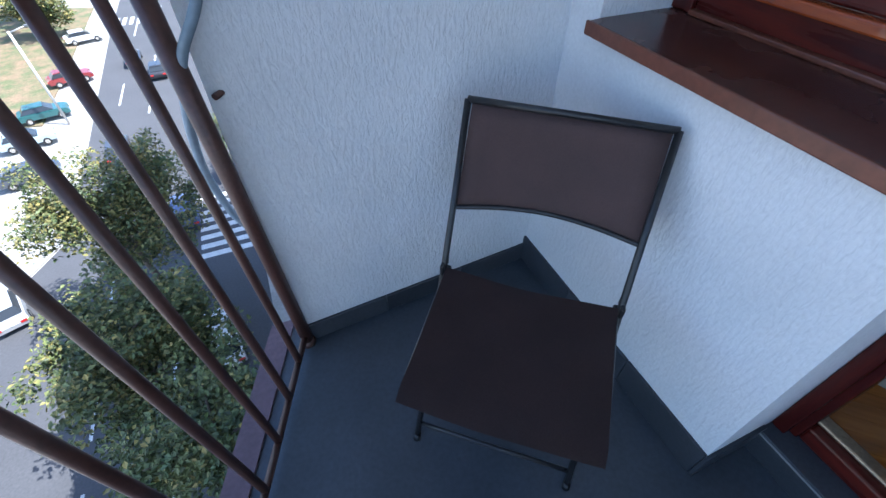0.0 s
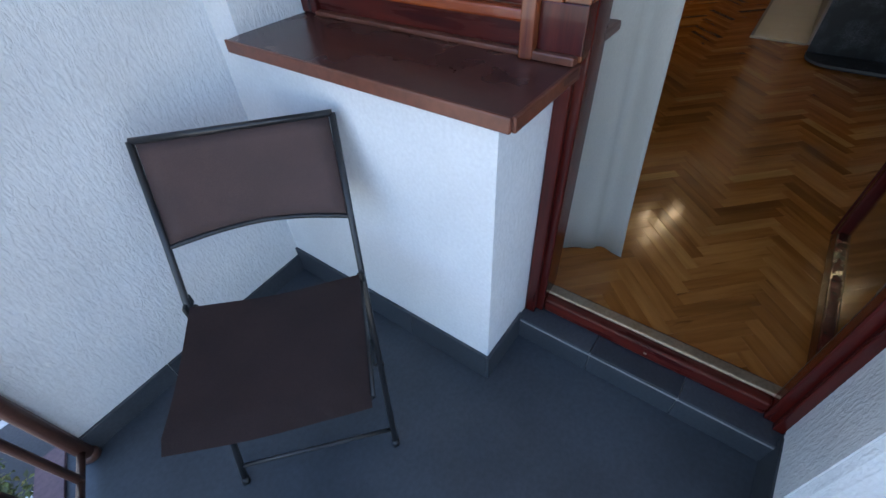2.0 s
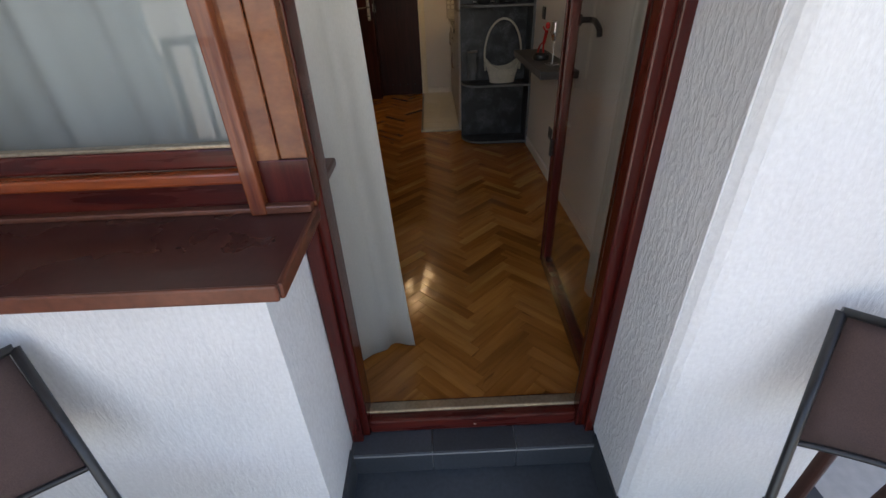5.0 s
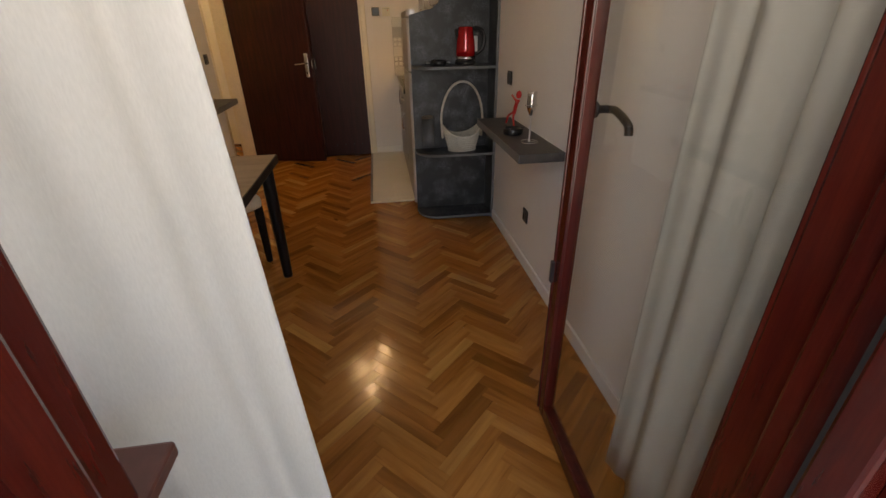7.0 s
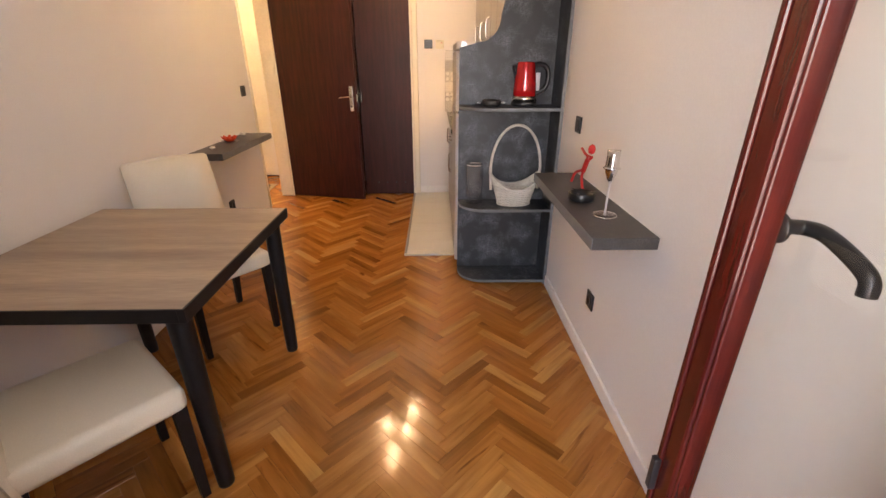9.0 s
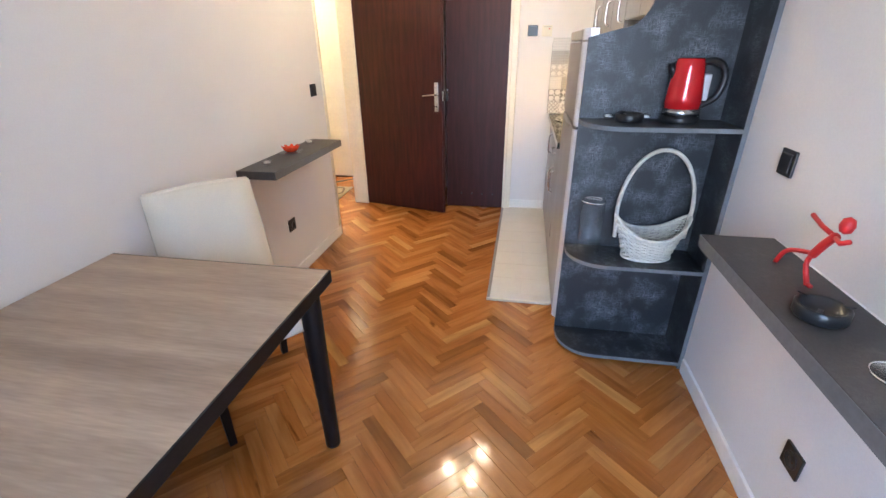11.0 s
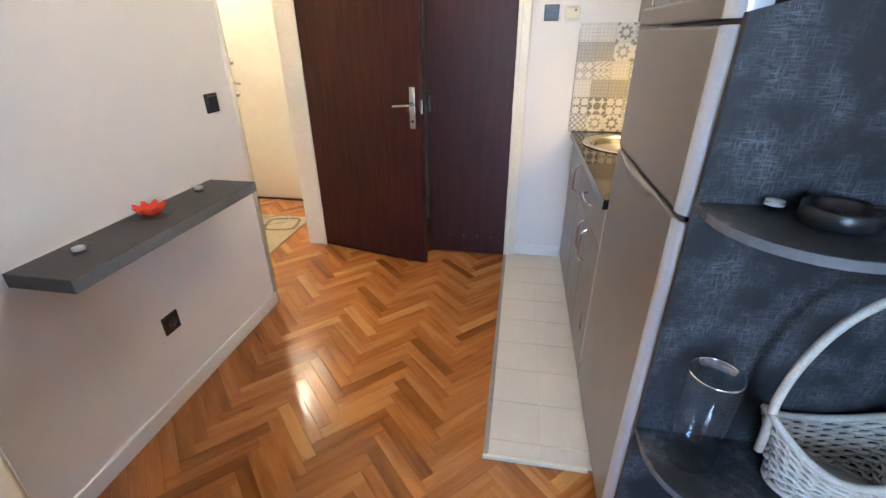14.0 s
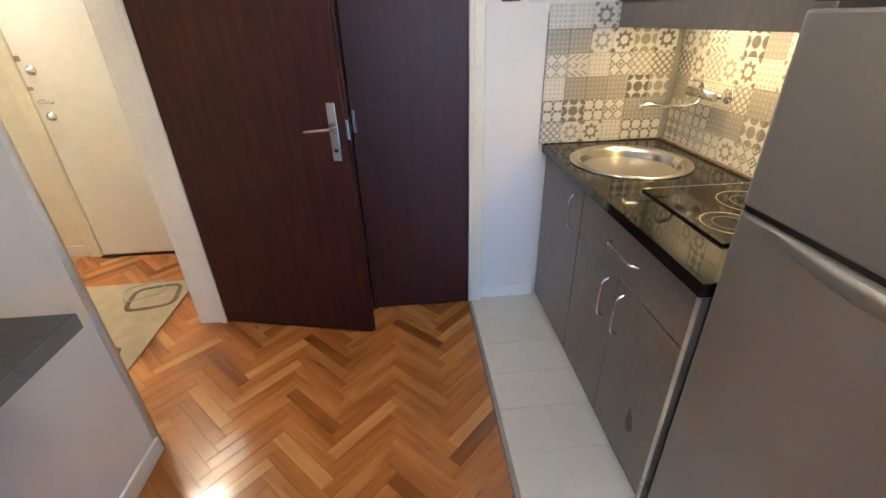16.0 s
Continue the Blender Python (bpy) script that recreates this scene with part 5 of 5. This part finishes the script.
u1 = base_unit(5.9, 6.415, "taupe gloss sink cabinet with one door")
d1 = part("door", cuboid(5.903, 6.412, KY - 0.018, KY, 0.035, 0.856, 0.002), "taupe", u1)
bow_handle((5.975, KY, 0.8), (5.98, KY, 0.645), d1)
u2 = base_unit(5.16, 5.9, "taupe gloss cabinet with a drawer over two doors")
d2 = part("drawer_front", cuboid(5.168, 5.897, KY - 0.018, KY, 0.672, 0.856, 0.002), "taupe", u2)
bow_handle((5.62, KY, 0.765), (5.43, KY, 0.765), d2)
d3 = part("door", cuboid(5.534, 5.897, KY - 0.018, KY, 0.035, 0.668, 0.002), "taupe", u2)
bow_handle((5.592, KY, 0.628), (5.595, KY, 0.465), d3)
d4 = part("door", cuboid(5.168, 5.53, KY - 0.018, KY, 0.035, 0.668, 0.002), "taupe", u2)
bow_handle((5.478, KY, 0.63), (5.482, KY, 0.468), d4)
part("end_strip", cuboid(5.148, 5.166, KY - 0.02, KY + 0.004, 0.03, 0.857, 0.003), "fridge_edge", u2, "bright metal end strip")
# worktop with a round hole for the sink
SX, SY, SR = 6.075, -0.775, 0.222
wt = thing("worktop", "polished black granite worktop", "worktop")
b = bmesh.new()
n = 48
X0, X1, Y0, Y1 = 5.135, 6.417, -1.118, -0.497
ring, edge = [], []
for k in range(n):
    a = 2 * math.pi * k / n
    ring.append((SX + SR * math.cos(a), SY + SR * math.sin(a)))
    c, s = math.cos(a), math.sin(a)
    t = min((X1 - SX) / c if c > 1e-6 else 9, (X0 - SX) / c if c < -1e-6 else 9, (Y1 - SY) / s if s > 1e-6 else 9, (Y0 - SY) / s if s < -1e-6 else 9)
    edge.append((SX + t * c, SY + t * s))
for px, py in ((X0, Y0), (X0, Y1), (X1, Y0), (X1, Y1)):
    k = min(range(n), key=lambda q: math.hypot(edge[q][0] - px, edge[q][1] - py))
    edge[k] = (px, py)
vv = [[b.verts.new((x, y, z)) for x, y in pts] for pts, z in ((ring, 0.86), (ring, 0.898), (edge, 0.898), (edge, 0.86))]
for p, q in zip(vv, vv[1:] + vv[:1]):
    for k in range(n):
        b.faces.new((p[k], p[(k + 1) % n], q[(k + 1) % n], q[k]))
bmesh.ops.recalc_face_normals(b, faces=b.faces)
part("slab", b, "granite", wt)
part("back_strip", cuboid(5.14, 6.4, -1.1, -1.085, 0.898, 0.912, 0.003), "alu", wt, "narrow metal sealing strip")
sink = thing("sink", "round brushed steel kitchen sink", "sink", pose(SX, SY, 0.898))
part("bowl", turned([(0.0, -0.165), (0.165, -0.16), (0.198, -0.13), (0.21, -0.01), (0.248, 0.0), (0.247, 0.006), (0.232, 0.008), (0.212, 0.004), (0.2, -0.015), (0.19, -0.13), (0.16, -0.155), (0.03, -0.16), (0.0, -0.16)], 48), "steel", sink)
part("drain", turned([(0.035, -0.159), (0.035, -0.156), (0.012, -0.157), (0, -0.16)], 20), "chrome", sink)
part("overflow", turned([(0.009, 0), (0.009, 0.002), (0, 0.003)], 12), "black", sink).matrix_basis = pose(-0.14, -0.135, -0.05, 90, 0, -45)
hob = thing("hob", "black glass cooking hob with ring markings", "hob")
part("glass_plate", prism([(5.30, -1.06), (5.725, -1.06), (5.725, -0.655), (5.30, -0.655)], 0.8985, 0.906, bevel=0.002), "granite", hob)
part("plate_edge", cuboid(5.725, 5.731, -1.06, -0.655, 0.8985, 0.907, 0.001), "steel", hob)
for cx, cy, r in ((5.56, -0.93, 0.095), (5.42, -0.76, 0.075)):
    part("cooking_ring", turned([(r, 0.0), (r + 0.004, 0.0), (r + 0.004, 0.0015), (r, 0.0015)], 40, at=(cx, cy, 0.906), closed=True), "alu", hob)
    part("cooking_ring", turned([(r * 0.6, 0.0), (r * 0.6 + 0.002, 0.0), (r * 0.6 + 0.002, 0.001), (r * 0.6, 0.001)], 40, at=(cx, cy, 0.906), closed=True), "slate_edge", hob)
tap = thing("kitchen_tap", "chrome wall-mounted kitchen tap", "tap")
part("body", tube([(6.02, -1.055, 1.155), (6.2, -1.055, 1.155)], 0.02, 14), "chrome", tap)
for x in (6.03, 6.19):
    part("inlet", tube([(x, -1.112, 1.155), (x, -1.055, 1.155)], 0.014, 12), "chrome", tap)
    part("cover_rose", tube([(x, -1.112, 1.155), (x, -1.104, 1.155)], 0.03, 18), "chrome", tap)
part("lever", tube(arc([(6.11, -1.055, 1.17), (6.11, -1.04, 1.205), (6.11, -0.99, 1.215)]), 0.008, 10), "chrome", tap)
part("spout", tube(arc([(6.11, -1.05, 1.14), (6.11, -1.03, 1.115), (6.12, -0.95, 1.11), (6.14, -0.83, 1.115), (6.142, -0.815, 1.095)]), 0.0085, 12), "chrome", tap)

# wall cabinets, over worktop and fridge
def wall_unit(x0, x1, z0, z1, label, split):
    u = thing("wall_cabinet", label, "cabinet")
    part("carcass", cuboid(x0 + 0.001, x1 - 0.001, -1.118, -0.80, z0, z1), "taupe", u)
    edges = [x0, *split, x1]
    for a, c in zip(edges, edges[1:]):
        dd = part("door", cuboid(a + 0.002, c - 0.002, -0.80, -0.782, z0 + (0.07 if z0 < 1.5 else 0.0), z1, 0.002), "taupe", u)
        if z0 < 1.5:
            bow_handle((a + 0.06, -0.782, z0 + 0.12), (a + 0.06, -0.782, z0 + 0.26), dd)
    return u


wu = wall_unit(5.13, 6.415, 1.43, 2.2, "taupe gloss wall cabinet over the worktop", [5.56, 5.99])
part("light_valance", cuboid(5.131, 6.414, -0.81, -0.795, 1.402, 1.498, 0.002), "taupe", wu)
wall_unit(4.46, 5.128, 1.56, 2.2, "taupe gloss wall cabinet over the fridge", [4.79])
st = thing("cabinet_light", "warm strip light under the wall cabinet", "lamp")
part("housing", cuboid(5.2, 6.3, -0.965, -0.925, 1.42, 1.43, 0.002), "white_paint", st)
part("diffuser", cuboid(5.22, 6.28, -0.975, -0.965, 1.418, 1.429, 0.002), "strip", st)

# ceiling and hall lamps
cl = thing("ceiling_spots", "ceiling lamp with warm glass spots", "lamp", pose(5.3, 0.06, CEIL))
part("canopy", cuboid(-0.42, 0.36, -0.03, 0.03, -0.03, 0, 0.006), "steel", cl)
for lx, ly in ((0.03, 0.16), (0.32, -0.14), (-0.02, -0.06), (-0.35, 0.04)):
    part("arm", tube([(lx * 0.9, 0, -0.03), (lx, ly, -0.09)], 0.008, 8), "steel", cl)
    part("bulb", turned([(0.0, -0.155), (0.022, -0.145), (0.03, -0.125), (0.022, -0.1), (0.01, -0.09)], 16, at=(lx, ly, 0)), "bulb", cl)
hl = thing("hall_lamp", "round warm hall ceiling lamp", "lamp", pose(7.0, 2.3, CEIL))
part("canopy", turned([(0.06, -0.03), (0.06, 0)], 20), "steel", hl)
part("shade", turned([(0.0, -0.13), (0.07, -0.11), (0.1, -0.06), (0.06, -0.03)], 24), "bulb", hl)

# raised tile strip before the units
cs = thing("tile_strip", "cream ceramic floor tile strip before the kitchen units", "floor", kind="structure")
part("bed", cuboid(4.70, 6.41, -0.56, -0.145, 0.0, 0.012), "tile_grout", cs)
part("edge_trim", cuboid(4.69, 6.42, -0.145, -0.125, 0.0, 0.017, 0.003), "tile_trim", cs, "grey metal edge trim")
part("edge_trim", cuboid(4.685, 4.70, -0.51, -0.125, 0.0, 0.017, 0.003), "ivory", cs)
x = 6.408
TS = 0.205
while x > 4.72:
    x0 = max(x - TS + 0.0018, 4.702)
    for y0, y1 in ((-0.338, -0.147), (-0.545, -0.3398)):
        part("floor_tile", cuboid(x0, x, y0, y1, 0.006, 0.0145, 0.0012, 1), "ceramic", cs)
    x -= TS

# ---- the street below ----
G = -20.0
structure("ground", cuboid(-900, 900, -900, 900, G - 1, G - 0.02), "paving", "pale paved ground reaching the horizon", "ground")
structure("road", prism([(-20.0, -150), (-3.0, -150), (-3.0, 30), (-6.5, 75), (-5.0, 260), (-20.0, 260), (-17.2, 75), (-15.8, 40), (-15.8, 30), (-20.0, 22)], G - 0.02, G + 0.01), "asphalt", "grey asphalt street with white lines", "road")
structure("road_side_street", prism([(-3.2, 26), (40, 22), (40, 31), (-3.2, 35)], G - 0.02, G + 0.008), "asphalt", "grey asphalt side street", "road")
structure("verge", prism([(-30, 52), (-20.5, 50), (-20.8, 90), (-36, 95)], G - 0.02, G + 0.1), "soil", "dry soil verge with scrub", "ground")
structure("pavement_near", cuboid(-3.0, 0.4, -60, 24, G - 0.02, G + 0.12, 0.03), "paving", "pale pavement along the block", "pavement")
structure("pavement_far", prism([(-24, -60), (-20.1, -60), (-20.1, 22), (-15.9, 30), (-15.9, 38), (-24, 38)], G - 0.02, G + 0.12), "paving", "pale sunlit pavement", "pavement")
lines = thing("road_markings", "white painted lane lines and zebra crossings", "road marking", kind="structure")
for x, y0 in [(-14.1, 41 + 11 * k) for k in range(5)] + [(-11.2, 38 + 11 * k) for k in range(5)] + [(-8.5, -10 + 8 * k) for k in range(4)] + [(-12.2, -10 + 8 * k) for k in range(5)]:
    part("lane_line", cuboid(x - 0.08, x + 0.08, y0, y0 + 5.5, G + 0.01, G + 0.016), "road_paint", lines)
for k in range(8):
    part("zebra_stripe", cuboid(-6.9, -3.4, 24.9 + 0.98 * k, 25.4 + 0.98 * k, G + 0.01, G + 0.018), "road_paint", lines)
for k in range(8):
    part("zebra_stripe", cuboid(-18 + 0.95 * k, -17.5 + 0.95 * k, 79.5, 83, G + 0.01, G + 0.018), "road_paint", lines)


def car(place, rz, colour, label, group="street cars"):
    m = mat("car_paint", colour, 0.3, 0.2, 0.05, 3, 30, 0.0, coat=0.7)
    c = thing("car", label, "car", pose(*place, 0, 0, rz), group)
    side = [(-2.1, 0.35), (-2.15, 0.75), (-1.95, 0.95), (1.1, 0.95), (1.95, 0.82), (2.12, 0.6), (2.1, 0.32)]

    def loft(outline_, w0, w1, zs):
        bm = bmesh.new()
        L = [bm.verts.new((x, -(w1 if z > zs else w0), z)) for x, z in outline_]
        R = [bm.verts.new((x, (w1 if z > zs else w0), z)) for x, z in outline_]
        bm.faces.new(L), bm.faces.new(R[::-1])
        for i in range(len(outline_)):
            bm.faces.new((L[i], R[i], R[(i + 1) % len(outline_)], L[(i + 1) % len(outline_)]))
        bmesh.ops.recalc_face_normals(bm, faces=bm.faces)
        bmesh.ops.bevel(bm, geom=bm.edges[:], offset=0.05, segments=2, affect="EDGES")
        return bm
    part("body", loft(side, 0.86, 0.84, 0.9), m, c)
    part("greenhouse", loft([(-1.75, 0.93), (-1.35, 1.38), (0.25, 1.4), (0.95, 0.93)], 0.78, 0.62, 1.2), "car_glass", c)
    part("roof", loft([(-1.42, 1.37), (-1.3, 1.46), (0.15, 1.47), (0.3, 1.39)], 0.63, 0.58, 1.42), m, c)
    for x in (-1.3, 1.3):
        for y in (-0.8, 0.8):
            w = part("wheel", tube([(x, y - 0.1, 0.32), (x, y + 0.1, 0.32)], 0.32, 18), "tyre", c)
            part("rim", tube([(x, y - 0.105, 0.32), (x, y + 0.105, 0.32)], 0.19, 14), "steel", w)
    for y in (-0.62, 0.62):
        part("tail_light", cuboid(-2.17, -2.1, y - 0.16, y + 0.16, 0.62, 0.78, 0.02), "red_matt", c)
        part("headlight", cuboid(2.03, 2.12, y - 0.18, y + 0.18, 0.58, 0.72, 0.02), "chrome", c)
    return c


car((-13.1, 41.5, G + 0.01), 95, (0.05, 0.055, 0.07), "dark grey hatchback driving on the street")
car((-5.9, 17.3, G + 0.01), 100, (0.7, 0.7, 0.7), "white car parked under the trees")
car((-20.3, 51.5, G + 0.12), 15, (0.03, 0.12, 0.12), "dark green car parked at the street")
car((-20.6, 46.2, G + 0.12), 15, (0.4, 0.48, 0.5), "silver-blue car parked at the street")
car((-19.2, 39.8, G + 0.12), 15, (0.06, 0.07, 0.09), "dark blue car parked at the street")
car((-19.8, 73.8, G + 0.12), 20, (0.72, 0.72, 0.72), "white car parked by the verge")
car((-13.4, 64.0, G + 0.01), 95, (0.04, 0.06, 0.1), "dark blue car driving away on the street")
car((-19.3, 60.0, G + 0.12), 20, (0.25, 0.03, 0.03), "dark red car parked by the verge")
car((-7.7, 30.2, G + 0.01), 95, (0.08, 0.1, 0.2), "blue car waiting at the crossing")
car((-10.5, 59.0, G + 0.01), 95, (0.03, 0.03, 0.035), "black car on the street")
car((-17.6, 24.6, G + 0.01), 112, (0.5, 0.5, 0.5), "silver car parked in the sun")
pole = thing("street_lamp", "tall pale concrete street lamp", "lamp post", pose(-18.2, 49.5, G))
part("pole", tube([(0, 0, 0), (0, 0, 8.5)], 0.11, 10), "concrete", pole)
part("arm", tube([(0, 0, 8.4), (1.4, 0, 8.8)], 0.05, 8), "concrete", pole)
part("head", cuboid(1.3, 2.0, -0.12, 0.12, 8.75, 8.9, 0.03), "slate_edge", pole)


def tree(place, height, spread, seed, leaf_n, label, dry=0.2, size=0.22):
    r = random.Random(seed)
    t = thing("tree", label, "tree", pose(*place), "street trees")
    bm = tube(arc([(0, 0, 0), (0.1, 0.05, height * 0.25), (-0.05, 0.1, height * 0.5), (0.05, 0, height * 0.8)]), 0.2, 8, radii=[0.24 - 0.18 * k / 18 for k in range(19)])
    tips = []
    for k in range(16):
        a, f = r.uniform(0, 6.28), r.uniform(0.32, 0.78)
        L = spread * r.uniform(0.55, 1.0) * (1.15 - 0.6 * abs(f - 0.5))
        p0 = Vector((0, 0, height * f))
        p2 = p0 + Vector((math.cos(a) * L, math.sin(a) * L, height * r.uniform(0.05, 0.25)))
        p1 = p0.lerp(p2, 0.5) + Vector((0, 0, 0.3))
        tube([p0, p1, p2], 0.05, 5, bm, radii=[0.09, 0.05, 0.015])
        tips += [p1, p2, p0.lerp(p2, 0.75)]
    tips += [Vector((0, 0, height * q)) for q in (0.7, 0.85, 0.95)]
    part("trunk", bm, "bark", t)
    clumps = []
    for p in tips:
        for _ in range(4):
            clumps.append((p + Vector((r.gauss(0, 0.6), r.gauss(0, 0.6), r.gauss(0, 0.5))), r.uniform(0.45, 0.95)))
    for nm, mt, share in (("crown", "leaf", 1 - dry), ("dry_foliage", "leaf_dry", dry)):
        verts, faces = [], []
        for _ in range(int(leaf_n * share)):
            c, rad = clumps[r.randrange(len(clumps))]
            dirv = Vector((r.gauss(0, 1), r.gauss(0, 1), r.gauss(0, 1))).normalized() * rad * r.random() ** 0.4
            p = c + dirv
            u = Vector((r.gauss(0, 1), r.gauss(0, 1), r.gauss(0, 0.5))).normalized()
            w = u.cross(Vector((r.gauss(0, 0.5), r.gauss(0, 0.5), 1))).normalized()
            s = size * r.uniform(0.6, 1.3)
            i = len(verts)
            verts += [p - u * s * 0.5, p + w * s * 0.3 + Vector((0, 0, 0.03)), p + u * s * 0.5, p - w * s * 0.3 + Vector((0, 0, 0.03))]
            faces.append((i, i + 1, i + 2, i + 3))
        me = bpy.data.meshes.new(nm)
        me.from_pydata(verts, [], faces)
        me.materials.append(M[mt])
        o = new(nm, me)
        o.parent = t
        tagged(o, kind="stuff")
    return t


tree((-8.6, 21.5, G), 10.5, 3.2, 11, 19000, "broad green street tree turning yellow", 0.45)
tree((-7.2, 12.6, G), 10.0, 3.1, 12, 19000, "broad green street tree with bare twigs", 0.25)
tree((-4.6, 8.0, G), 9.0, 2.8, 13, 14000, "green street tree near the block", 0.1)
tree((-28, 85, G), 8, 4.0, 14, 6000, "green tree on the verge", 0.3, 0.4)
tree((-24.5, 78, G), 6, 3.5, 15, 5000, "green tree on the verge", 0.4, 0.4)
tree((-31, 66, G), 8, 4.0, 16, 5000, "green tree on the verge", 0.3, 0.4)
tree((-1.2, 33.5, G), 6, 2.5, 17, 6000, "small green tree by the crossing", 0.2, 0.25)

# ---- pieces: wall tiles and parquet strips ----
KINDS = ["rings", "dots", "cross", "flower", "hatch", "lace", "diamond"]
TM = [tile_mat("patterned_tile_" + k, k) for k in KINDS]
TM.append(tile_mat("patterned_tile_inverse", "lace", (0.3, 0.285, 0.26), (0.6, 0.6, 0.57)))
tile_meshes = []
for m in TM:
    tile_meshes.append(mesh_of("wall_tile", cuboid(-0.0494, 0.0494, -0.0494, 0.0494, 0, 0.006, 0.001, 1), m))
bs = thing("backsplash", "patchwork of grey patterned wall tiles", "wall tiles", kind="structure")
part("adhesive", cuboid(6.414, 6.42, -1.118, -0.478, 0.9, 1.468), "grout", bs)
part("adhesive", cuboid(5.13, 6.413, -1.12, -1.1145, 0.9, 1.468), "grout", bs)
rt = random.Random(7)


def wall_tile(m, prev=[0]):
    k = prev[0] if rt.random() < 0.22 else rt.randrange(len(TM))
    prev[0] = k
    o = new("wall_tile", tile_meshes[k])
    o.parent = bs
    o.matrix_basis = m


for j in range(6):
    z = 0.951 + 0.1 * j
    if z > 1.46:
        z = 1.42
        break
    for i in range(6):
        wall_tile(pose(6.414, -0.53 - 0.1 * i, z, 90, 0, -90))
    for i in range(12):
        wall_tile(pose(6.36 - 0.1 * i, -1.1145, z, 90, 0, 180))

PL, PW = 0.325, 0.325 / 6
Y_0 = 0.047
e1, e2 = Vector((1, -1, 0)).normalized(), Vector((1, 1, 0)).normalized()


def on_floor(x, y):
    return (1.18 < x < 6.46 and -1.2 < y < 1.24 and not (x > 4.9 and y < -0.33)) or (5.35 < x < 7.3 and 1.24 <= y < 2.95)


strips = []
for n_ in range(-90, 240):
    for m_ in range(-9, 9):
        for kind_ in (0, 1):
            a, c = n_ * PW + 2 * PL * m_, n_ * PW
            if kind_ == 0:
                a, c = a + PL / 2, c + PW / 2
            else:
                a, c = a + PW / 2, c + PW + PL / 2
            p = e1 * a + e2 * c
            x, y = p.x, p.y + Y_0
            if on_floor(x, y):
                strips.append((x, y, kind_))
near = sorted(strips, key=lambda q: abs(q[0] - 4.6) + 1.2 * abs(q[1] - 0.25))
near_set = set(near[:300])
plank = mesh_of("parquet_strip", cuboid(-PL / 2 + 0.0004, PL / 2 - 0.0004, -PW / 2 + 0.0004, PW / 2 - 0.0004, -0.012, 0.0, 0.0004, 1), "oak_a")
plank_b = plank.copy()
plank_b.materials[0] = M["oak_b"]
rp_ = random.Random(3)
field = {0: ([], []), 1: ([], [])}
for q in strips:
    x, y, kind_ = q
    verts, faces = field[kind_]
    ang = -45 if kind_ == 0 else 45
    dz = rp_.uniform(-0.0004, 0.0)
    m = pose(x, y, dz, rp_.uniform(-0.25, 0.25), rp_.uniform(-0.1, 0.1), ang)
    if q in near_set:
        o = new("parquet_strip", plank if kind_ == 0 else plank_b)
        o.parent = FLOOR
        o.matrix_basis = m
    else:
        i = len(verts)
        if x < 1.56:
            bm = bmesh.new()
            bm.from_mesh(plank)
            bm.transform(m)
            bmesh.ops.bisect_plane(bm, geom=bm.verts[:] + bm.edges[:] + bm.faces[:], plane_co=(1.352, 0, 0), plane_no=(1, 0, 0), clear_inner=True)
            bm.verts.index_update()
            verts += [v.co.copy() for v in bm.verts]
            faces += [tuple(i + v.index for v in f.verts) for f in bm.faces]
            bm.free()
            continue
        verts += [m @ v.co for v in plank.vertices]
        faces += [tuple(i + k for k in f.vertices) for f in plank.polygons]
for kind_, (verts, faces) in field.items():
    me = bpy.data.meshes.new("parquet_field")
    me.from_pydata(verts, [], faces)
    me.materials.append(M["oak_b" if kind_ else "oak_a"])
    o = new("parquet_field", me)
    o.parent = FLOOR
    tagged(o, kind="stuff")
